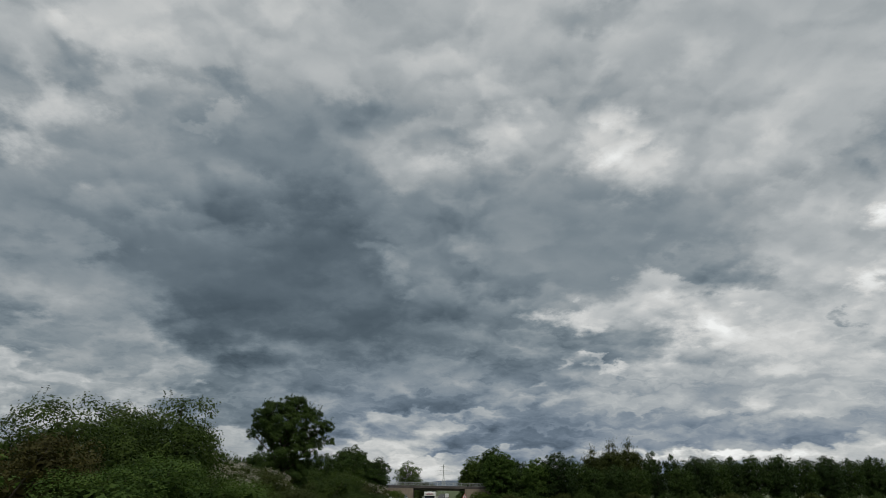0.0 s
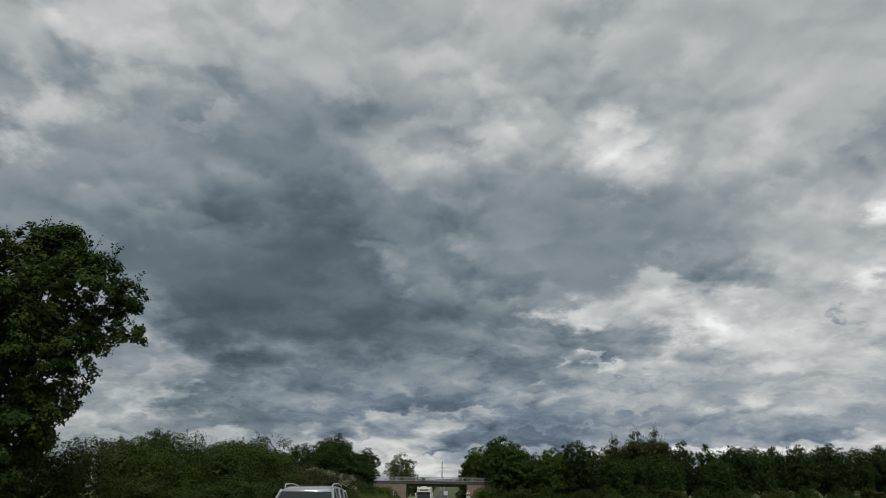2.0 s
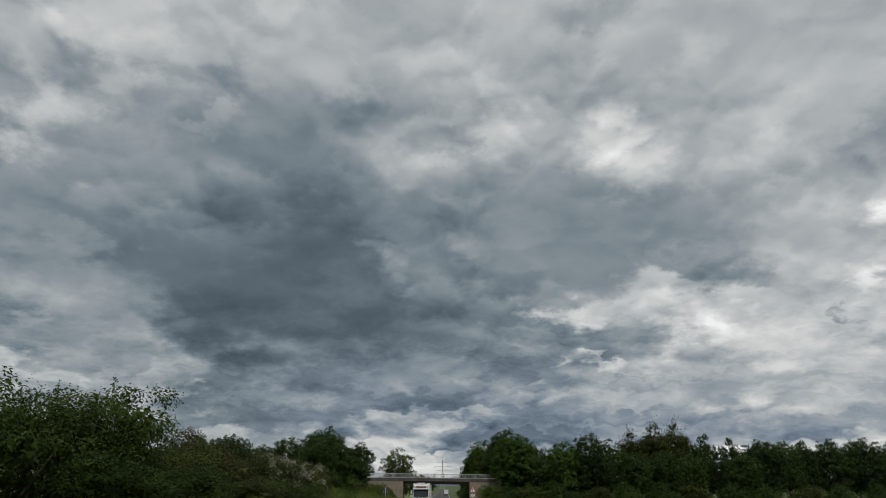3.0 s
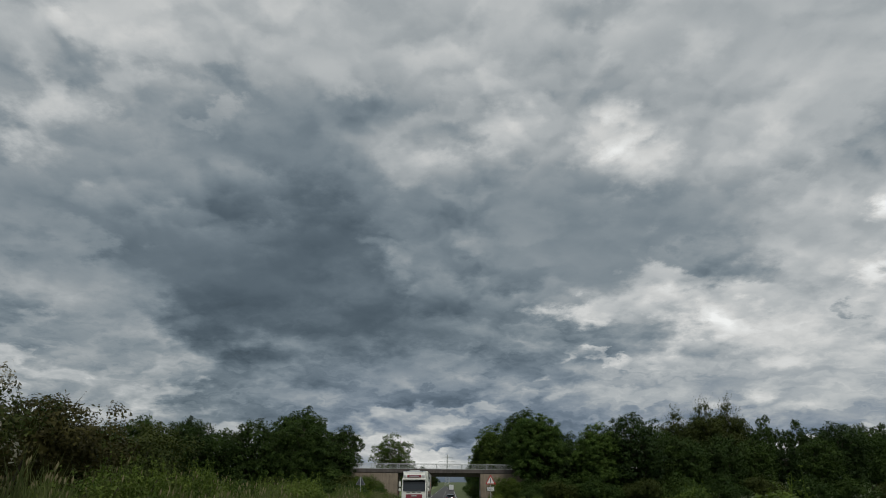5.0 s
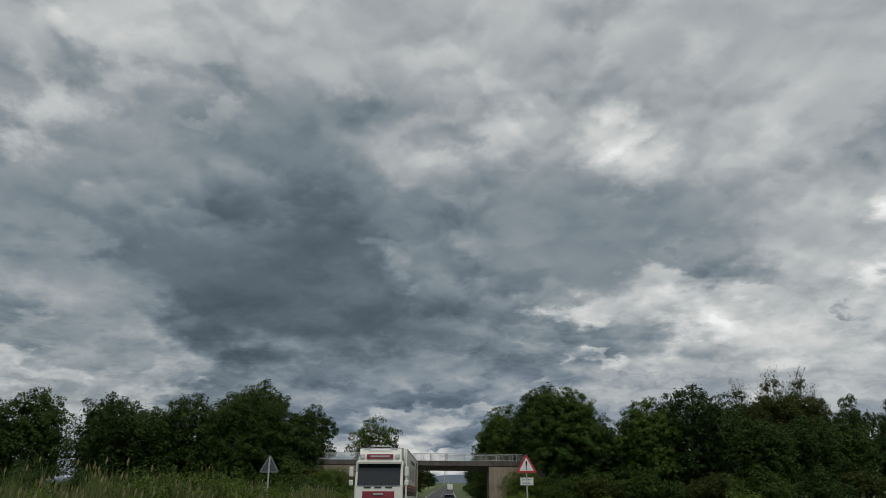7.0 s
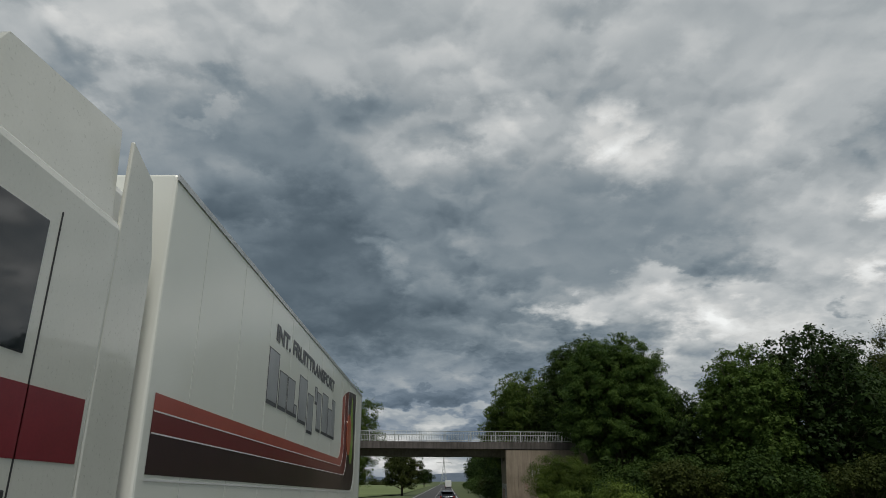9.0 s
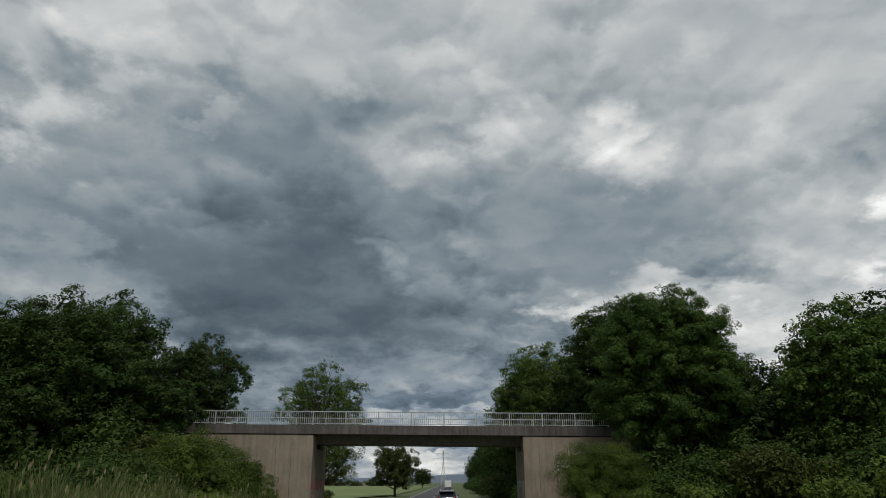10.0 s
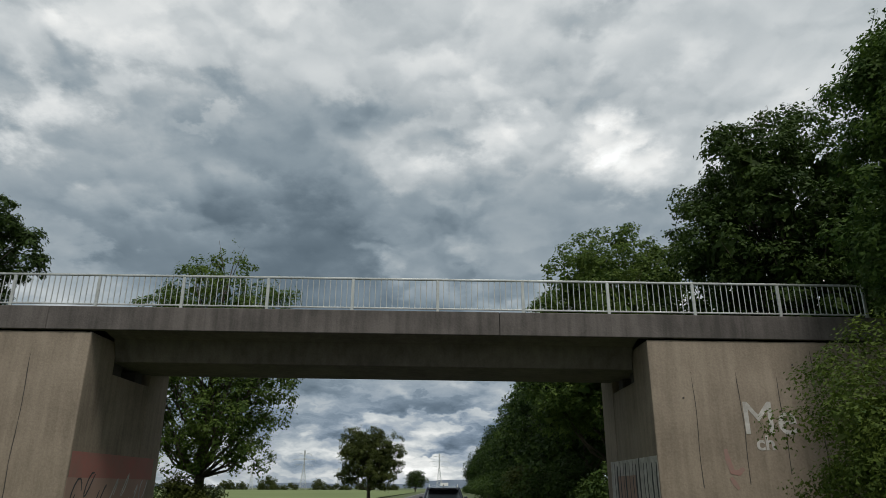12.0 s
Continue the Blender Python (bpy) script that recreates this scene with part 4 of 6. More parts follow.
first = {}
WOOD = [
    # kind, x, y, top, turn; tops stand above the plain at the bridge's foot
    (BROAD, 34.5, 221.5, 17.2, 10), (ROUND, 40.5, 226, 14.6, 80), (FEATHERY, 56.5, 243, 22.9, 0), (FEATHERY, 63.5, 247, 23.5, 70),
    (FEATHERY, 49.5, 241, 20.5, 130), (SLIM, 70.5, 245, 18.7, 20), (SLIM, 77, 244, 17.7, 90), (BROAD, 84, 241, 17.0, 140), (ROUND, 92.5, 246, 16.9, 200),
    (SLIM, 99, 249, 17.3, 45), (BROAD, 107, 250, 17.7, 250), (BROAD, 117, 252, 18.2, 300), (ROUND, 126, 254, 17.1, 15), (BROAD, 136, 257, 18.1, 60),
    (ROUND, 146, 260, 17.3, 120), (BROAD, 157, 264, 18.3, 180), (ROUND, 169, 268, 17.5, 240), (BROAD, 181, 273, 18.7, 30),
    (ROUND, 46, 224, 12.6, 220), (BROAD, 54, 229, 13.6, 75), (ROUND, 62, 232, 12.9, 160), (SLIM, 69, 234, 12.8, 260), (ROUND, 76, 235, 13.2, 310),
    (BACK_ROW, 53.0, 247, 17.0, 25), (BACK_ROW, 60.0, 251, 18.6, 140), (BACK_ROW, 67.5, 252, 18.0, 70), (BACK_ROW, 88, 253, 16.6, 35), (BACK_ROW, 104, 259, 16.8, 130), (BACK_ROW, 121, 263, 17.2, 210), (BACK_ROW, 141, 268, 17.2, 290), (BACK_ROW, 163, 276, 17.6, 50), (BACK_ROW, 186, 283, 18.0, 115), (BROAD, 22.5, 232, 12.5, 40), (BROAD, 24, 243, 15.5, 100), (ROUND, 33, 238, 14.0, 330), (SLIM, 20, 250, 15.0, 60),
    (BROAD, -38.8, 227.5, 16.7, 20), (ROUND, -33.5, 224.5, 12.5, 300), (BROAD, 21.5, 226.5, 12.0, 200), (ROUND, 29.5, 227.0, 13.0, 60), (ROUND, 13.2, 243.5, 11.5, 250), (BROAD, -34.0, 239, 18.9, 95), (ROUND, -26.0, 240, 14.8, 150), (ROUND, -45.5, 231, 15.0, 200), (BROAD, -54.8, 236, 17.8, 250),
    (ROUND, -59.0, 222.5, 16.9, 305), (SLIM, -50.0, 226, 15.4, 15), (BROAD, -66.5, 264, 19.6, 60), (BROAD, -71.5, 210, 19.4, 110), (ROUND, -82, 214, 17.5, 170), (ROUND, -64.5, 219, 15.2, 80),
    # along the road beyond the bridge
    (ROUND, 10.0, 258, 14.4, 30), (BROAD, 10.6, 268, 14.0, 110), (ROUND, 10.2, 279, 13.2, 190), (BROAD, 11.0, 291, 13.4, 250), (ROUND, 10.8, 304, 12.6, 300),
    (BROAD, 11.2, 319, 13.0, 20), (ROUND, 11.0, 336, 12.5, 75), (BROAD, 11.4, 356, 13.0, 140), (ROUND, 11.4, 380, 12.4, 215), (BROAD, 11.6, 408, 13.0, 265),
    (ROUND, 12.0, 440, 12.4, 10), (BROAD, 12.4, 480, 13.0, 90),
]
HEIGHTS = {BROAD.name: 14.4, ROUND.name: 13.3, FEATHERY.name: 17.4, SLIM.name: 12.9, BACK_ROW.name: 14.0}
for kind, x, y, top, turn in WOOD:
    h = HEIGHTS[kind.name]
    z = road_z(y)
    s = (top - z) / h
    wide = max(0.85, min(s, 1.15))
    if kind.name not in first:
        first[kind.name] = 1
        o = put(kind, x, y, turn, z=z - 0.1)
    else:
        o = again(kind, x, y, turn, z=z - 0.1)
    o.scale = (wide, wide, s)

# --- far trees beyond the bridge, field hedge
far_lobes = round_lobes(91, 7.8, 0.3, 8.0, 26)
put(tree("lone brownish-green hawthorn tree in the field", far_lobes, 7.0, 0.13, 26000, LEAF_OLIVE, 92, 0.2, shell=0.35), -8.3, 290, z=0.0)
again(ROUND, -10.2, 480, 60, 1.0, 0.62, z=-0.1, label="small dark round tree beside the far road")
# --- hedge along the road
SHRUBS = [
    bush("dense green hedge shrub beside the road", 6.0, 7.0, 4.3, 0.066, 23000, LEAF_HEDGE, 101, 13, sprays=40, group="roadside hedge"),
    bush("olive-brown hawthorn shrub in the hedge", 5.5, 7.0, 4.2, 0.066, 21000, LEAF_OLIVE, 102, 12, sprays=40, group="roadside hedge"),
    bush("hedge shrub covered in cream blossom", 5.2, 6.0, 4.0, 0.066, 18000, LEAF_OLIVE, 103, 11, flowers=8000, group="roadside hedge"),
    bush("reddish-brown hedge shrub with thin sprays", 5.0, 6.0, 4.2, 0.066, 22000, LEAF_BROWN, 104, 11, sprays=50, group="roadside hedge"),
    bush("low bright green shrub in front of the hedge", 5.5, 7.0, 4.0, 0.066, 18000, LEAF_MID, 105, 14, sprays=40, group="roadside hedge"),
]
HEDGE = [
    # kind, x, y, height, turn
    (0, -12.5, 6, 3.9, 0), (3, -12.4, 12.5, 3.8, 40), (3, -12.0, 18.0, 3.4, 90), (1, -14.0, 22.5, 3.9, 300), (0, -12.2, 25.0, 4.6, 150), (0, -12.4, 30.3, 5.5, 15), (2, -11.4, 35.0, 3.6, 80), (1, -11.2, 40.5, 3.6, 200),
    (2, -12.6, 45.0, 3.6, 10), (3, -13.8, 49.5, 3.7, 70), (1, -13.4, 57.0, 3.6, 120), (0, -11.8, 64.5, 3.7, 240), (0, -11.6, 69.0, 4.3, 300), (0, -11.4, 74.5, 4.7, 30), (1, -11.8, 80.5, 3.9, 100),
    (3, -11.6, 86.5, 4.1, 180), (1, -11.8, 92.5, 4.3, 270), (2, -11.6, 99.0, 4.3, 330), (3, -12.2, 105.5, 4.6, 60), (1, -12.6, 112.0, 4.5, 130),
    (4, -8.9, 10, 2.4, 55), (4, -8.8, 20, 2.2, 210), (4, -8.9, 30, 2.3, 130), (1, -8.9, 40, 2.0, 20), (0, -8.8, 61, 1.9, 75), (0, -8.9, 72, 2.3, 160), (1, -8.9, 84, 2.3, 250), (0, -9.2, 95, 2.2, 310),
]
used = set()
for k, x, y, h, turn in HEDGE:
    o = SHRUBS[k]
    s = h / 4.3
    if k in used:
        again(o, x, y, turn, 0.5 + 0.5 * s, s / (0.5 + 0.5 * s), 0.1)
    else:
        used.add(k)
        put(o, x, y, turn, 0.5 + 0.5 * s, s / (0.5 + 0.5 * s), 0.1)

# --- shrubs round the bridge and under the wood
UNDER = [
    bush("green undergrowth shrub at the wood edge", 6.0, 6.5, 4.4, 0.16, 5600, LEAF_WOOD, 131, 14, group="undergrowth"),
    bush("dull green undergrowth shrub at the wood edge", 5.6, 6.5, 4.3, 0.16, 5200, LEAF_OLIVE, 132, 14, group="undergrowth"),
]
fresh = set()
put(bush("yellow-green hazel shrub in front of the abutment", 5.6, 5.0, 5.2, 0.058, 60000, LEAF_HAZEL, 111, 24), 10.7, 223.0, z=0.0)
put(bush("leafy green shrub in front of the wing wall", 6.8, 6.0, 5.6, 0.08, 30000, LEAF_HAZEL, 112, 18), -14.6, 216.5, z=0.15)
for k, x, y, s, turn in ((1, -18.5, 219, 1.15, 20), (0, -22.5, 220, 1.3, 70), (0, -27, 222, 1.2, 140), (1, -33, 222, 1.1, 200), (0, -16.5, 209, 0.75, 250), (1, -40, 218, 1.0, 300), (0, -48, 216, 1.0, 10),
                        (0, 13.4, 226.2, 0.85, 15), (0, 15.2, 221.6, 1.0, 300), (0, 18.6, 220.6, 1.15, 80), (0, 22.6, 219.6, 1.15, 140), (0, 27.5, 219.5, 1.2, 10), (0, 15.5, 218.5, 0.8, 60), (1, 20.5, 217, 1.0, 120), (0, 26, 215.5, 1.1, 190), (1, 33, 215, 1.1, 260), (0, 41, 217, 1.2, 330), (0, 50, 221, 1.2, 45), (1, 60, 224, 1.2, 100),
                        (0, 70, 228, 1.2, 160), (0, 80, 232, 1.2, 210), (1, 91, 236, 1.2, 280), (0, 102, 240, 1.2, 340), (0, 114, 243, 1.2, 20), (1, 126, 246, 1.2, 75), (0, 138, 249, 1.2, 130), (0, 150, 252, 1.2, 190), (0, 164, 257, 1.2, 240),
                        (0, -15, 240.5, 0.7, 30), (1, -12.5, 245.5, 0.5, 90), (0, 8.8, 240.5, 0.75, 200),
                        (0, 7.6, 253, 0.8, 30), (1, 7.6, 262, 0.8, 90), (0, 7.8, 272, 0.85, 150), (0, 7.8, 284, 0.8, 210), (1, 8.0, 297, 0.8, 270), (0, 8.0, 311, 0.85, 330), (0, 8.2, 328, 0.85, 50), (0, 8.4, 347, 0.85, 110), (0, 8.6, 369, 0.85, 170), (0, 8.8, 395, 0.85, 220), (0, 9.0, 425, 0.85, 280)):
    if k in fresh:
        again(UNDER[k], x, y, turn, s, 1.0, 0.1)
    else:
        fresh.add(k)
        put(UNDER[k], x, y, turn, s, 1.0, 0.1)
for x, y, s in ((-10.6, 132, 0.36), (-10.4, 139, 0.34), (-10.8, 147, 0.38), (-9.8, 168, 0.35), (-11, 176, 0.5), (-10.4, 186, 0.4), (-10.8, 198, 0.5), (-10.4, 118, 0.38), (-10.6, 125, 0.36), (-10.0, 154, 0.4)):
    again(UNDER[0], x, y, x * 57 + y * 13, s, 1.0, 0.05, label="low green scrub on the grass bank")

put(bush("leafy shrub growing against the wing wall", 4.4, 4.2, 3.7, 0.075, 16000, LEAF_HAZEL, 113, 14), -13.4, 222.6, z=0.0)

FAR_BUSH = bush("small far bush in a field hedge", 5.8, 6.0, 4.2, 0.3, 1100, LEAF_OLIVE, 133, 9, sprays=6, group="far field hedge")
rnd = random.Random(31)
for k in range(36):
    x, y = -24 - 8.5 * k + rnd.uniform(-4, 4), 640 + rnd.uniform(-15, 40)
    if k:
        again(FAR_BUSH, x, y, rnd.uniform(0, 360), rnd.uniform(1.0, 1.8), rnd.uniform(0.6, 1.3), z=-0.4)
    else:
        put(FAR_BUSH, x, y, z=-0.4)

# --- tall weeds in front of the scrub
WEED = bush("tall bright green weeds on the roadside bank", 1.9, 2.6, 1.35, 0.06, 2200, LEAF_LIGHT, 141, 9, sprays=26, name="weeds", group="roadside weeds")
weed_rnd = random.Random(17)
put(WEED, -8.2, 103)
for k in range(44):
    y = 104.5 + 2.3 * k + weed_rnd.uniform(-0.8, 0.8)
    again(WEED, weed_rnd.uniform(-9.8, -7.4), y, weed_rnd.uniform(0, 360), weed_rnd.uniform(0.7, 1.05), weed_rnd.uniform(0.9, 1.45) * (1.25 if y < 132 else 1.0 if y < 165 else 0.8))

# --- light green saplings on the other verge
SAP = bush("bright green sumac sapling on the verge", 1.6, 1.6, 1.55, 0.05, 3000, LEAF_LIGHT, 121, 9, sprays=12, name="sapling", group="verge saplings")
put(SAP, 4.9, 97.6, 0, 0.95)
for x, y, s in ((6.2, 105.6, 0.95), (6.3, 108.0, 0.8), (6.0, 115, 0.8), (6.0, 137, 0.9), (6.4, 126, 0.8), (6.4, 152, 0.85), (6.1, 180, 0.9), (6.2, 185.5, 1.0), (6.0, 191, 1.0), (6.3, 183.6, 1.15), (6.8, 199, 1.0), (6.5, 206, 0.9)):
    again(SAP, x, y, x * 40 + y * 31, s)


# --- tall grass on the bank
def grass_mesh(seed, x0, x1, y0, y1, count, tall):
    rng = np.random.default_rng(seed)
    x, y = rng.uniform(x0, x1, count), rng.uniform(y0, y1, count)
    z = np.array([road_z(b) + bank(a, b) for a, b in zip(x, y)])
    clump = 0.75 + 0.5 * np.sin(x * 1.7 + y * 0.9) * np.sin(y * 0.61 - x * 0.4)
    h = tall * rng.uniform(0.5, 1.1, count) * np.clip(clump, 0.45, 1.3)
    a = rng.uniform(0, 6.283, count)
    side = np.stack([np.cos(a), np.sin(a), 0 * a], 1) * rng.uniform(0.006, 0.013, count)[:, None]
    b = rng.uniform(0, 6.283, count)
    lean = np.stack([np.cos(b), np.sin(b), 0 * b], 1) * (h * rng.uniform(0.05, 0.35, count))[:, None]
    base = np.stack([x, y, z - 0.05], 1)
    up = np.stack([0 * h, 0 * h, h], 1)
    mid = base + up * 0.6 + lean * 0.35
    tip = base + up + lean
    lower = np.stack([base - side, base + side, mid + side, mid - side], 1)
    upper = np.stack([mid - side, mid + side, tip + side * 0.3, tip - side * 0.3], 1)
    heads = tip[rng.uniform(size=count) < 0.08]
    n = len(heads)
    hs = np.stack([np.full(n, 0.022), np.full(n, 0.012), np.zeros(n)], 1)
    hu = np.array([0.01, 0.0, 0.09])
    head = np.stack([heads - hu, heads + hs, heads + hu, heads - hs], 1)
    return np.concatenate([lower, upper]), head


blades, heads = grass_mesh(5, -11.5, -6.0, 100, 200, 46000, 1.3)
tagged(part("grass", quads("grass", blades), GRASS), "tall rough grass on the roadside bank", "grass", kind="stuff")
tagged(part("grass_heads", quads("grass_heads", heads), STRAW), "pale ripe grass heads on the roadside bank", "grass", kind="stuff")
blades, heads = grass_mesh(6, 3.6, 8.0, 90, 222, 8000, 0.7)
tagged(part("grass", quads("grass", blades), GRASS), "rough grass on the far verge", "grass", kind="stuff")

# ---------------------------------------------------------------- signs
SIGN_RED = material("sign_red", (0.42, 0.03, 0.025), (0.5, 0.05, 0.04), 4, 0.4, 0.0)
SIGN_WHITE = material("sign_white", (0.66, 0.66, 0.65), (0.76, 0.76, 0.75), 4, 0.4, 0.0)
SIGN_BLACK = material("sign_black", (0.015, 0.015, 0.016), (0.03, 0.03, 0.032), 4, 0.45, 0.0)
SIGN_REVERSE = material("sign_reverse_slate", (0.05, 0.056, 0.066), (0.085, 0.092, 0.105), 5, 0.55, 0.02)
SIGN_BACK = material("sign_back_grey", (0.16, 0.17, 0.18), (0.23, 0.24, 0.25), 4, 0.5, 0.02, metal=0.3)


def triangle(side, corner):
    """A triangle standing on its base, with rounded corners, as (x, z) round its middle."""
    r = side / math.sqrt(3) - corner
    pts = []
    for k in range(3):
        a = math.pi / 2 + k * 2 * math.pi / 3
        for j in range(5):
            b = a - math.pi / 3 + j * (2 * math.pi / 3) / 4
            pts.append((r * math.cos(a) + corner * math.cos(b), r * math.sin(a) + corner * math.sin(b)))
    return pts


def warning_sign(label, m, side=1.0, z=2.99, text=True):
    s = thing("warning_sign", label, "road sign", m, group="warning signs")
    part("pole", tube([(0, 0.05, -0.3), (0, 0.05, z + side * 0.5)], [0.038, 0.038], 10), STEEL, s, "galvanised steel pole")
    plate = part("plate", prism([(x, z + q) for x, q in triangle(side + 0.02, 0.06)], "y", -0.004, 0.012), SIGN_BACK, s, "grey back of the triangular plate")
    part("border", prism([(x, z + q) for x, q in triangle(side, 0.055)], "y", -0.008, -0.0045), SIGN_RED, plate, "red border")
    part("face", prism([(x, z + q) for x, q in triangle(side * 0.73, 0.03)], "y", -0.012, -0.0085), SIGN_WHITE, plate, "white face")
    part("mark", prism([(-0.028, z - 0.06), (0.028, z - 0.06), (0.048, z + 0.23), (0.03, z + 0.26), (-0.03, z + 0.26), (-0.048, z + 0.23)], "y", -0.016, -0.0125), SIGN_BLACK, plate, "black exclamation stroke")
    part("dot", prism([(0.042 * math.cos(a), z - 0.14 + 0.042 * math.sin(a)) for a in np.linspace(0, 2 * math.pi, 13)[:-1]], "y", -0.016, -0.0125), SIGN_BLACK, plate)
    part("reverse", prism([(x, z + q) for x, q in triangle(side * 0.86, 0.04)], "y", 0.0125, 0.016), SIGN_REVERSE, plate, "dark weathered back")
    for zz in (z - 0.2, 2.24 if text else z + 0.12):
        part("clamp", box(-0.06, 0.06, 0.017, 0.06, zz - 0.02, zz + 0.02, 0.004), STEEL, s)
    if not text:
        return s
    lower = part("supplementary_plate", box(-0.36, 0.36, -0.004, 0.012, 2.03, 2.45, 0.003), SIGN_BACK, s, "small text plate with a grey back")
    part("plate_face", box(-0.355, 0.355, -0.0055, -0.003, 2.035, 2.445), SIGN_WHITE, lower, "white face with black writing")
    for x0, x1, z0, z1 in ((-0.35, 0.35, 2.04, 2.055), (-0.35, 0.35, 2.425, 2.44), (-0.35, -0.335, 2.055, 2.425), (0.335, 0.35, 2.055, 2.425)):
        part("frame_line", box(x0, x1, -0.0085, -0.0058, z0, z1), SIGN_BLACK, lower)
    turn = pose(0, 0, 0, 90, 0, 0)
    writing("writing", "Straßen-", 0.17, Matrix.Translation((0, -0.0085, 2.335)) @ turn, SIGN_BLACK, lower, width=0.56)
    writing("writing", "schäden", 0.17, Matrix.Translation((0, -0.0085, 2.15)) @ turn, SIGN_BLACK, lower, width=0.54)
    return s


sz = road_z(159.9)
warning_sign("triangular warning sign with an exclamation mark and a text plate", pose(4.1, 159.9, sz - 0.02, 0, 0, 2))
warning_sign("grey back of a triangular warning sign on a pole", pose(-8.65, 156.6, road_z(156.6) - 0.02 + 0.0, 0, 0, 176), side=0.86, z=2.84, text=False)

# ---------------------------------------------------------------- vehicles
TYRE = material("tyre_rubber", (0.014, 0.014, 0.014), (0.03, 0.03, 0.03), 8, 0.85, 0.2)
RIM = material("alloy_rim", (0.3, 0.3, 0.31), (0.45, 0.45, 0.46), 6, 0.35, 0.0, metal=0.8)
PANE = glass("dark_window_glass")
BLACK_PLASTIC = material("black_plastic", (0.018, 0.018, 0.019), (0.035, 0.035, 0.036), 10, 0.6, 0.1)
LAMP_RED = material("tail_lamp_red", (0.25, 0.01, 0.01), (0.35, 0.02, 0.02), 10, 0.2, 0.0, coat=0.5)
LAMP_CLEAR = material("headlamp_clear", (0.45, 0.46, 0.47), (0.6, 0.61, 0.62), 10, 0.15, 0.0, coat=0.8)
PLATE = material("plate_white", (0.6, 0.6, 0.58), (0.7, 0.7, 0.68), 10, 0.5, 0.0)


def wheel(parent, x, y, r, w, z=None):
    z = r if z is None else z
    t = part("wheel", tube([(x - w / 2, y, z), (x - w * 0.38, y, z), (x + w * 0.38, y, z), (x + w / 2, y, z)], [r * 0.93, r, r, r * 0.93], 28), TYRE, parent)
    s = 1 if x > 0 else -1
    part("rim", tube([(x + s * w * 0.3, y, z), (x + s * (w / 2 + 0.006), y, z)], [r * 0.66, r * 0.62], 20), RIM, t)
    part("hub", tube([(x + s * w * 0.5, y, z), (x + s * (w / 2 + 0.02), y, z)], [r * 0.2, r * 0.16], 10), BLACK_PLASTIC, t)


def loft(sections, bm=None):
    """Skin through closed sections of equal length, capped."""
    bm = bm or bmesh.new()
    rings = [[bm.verts.new(p) for p in s] for s in sections]
    n = len(rings[0])
    for a, b in zip(rings, rings[1:]):
        for i in range(n):
            bm.faces.new((a[i], a[(i + 1) % n], b[(i + 1) % n], b[i]))
    bm.faces.new(rings[0][::-1])
    bm.faces.new(rings[-1])
    return bm


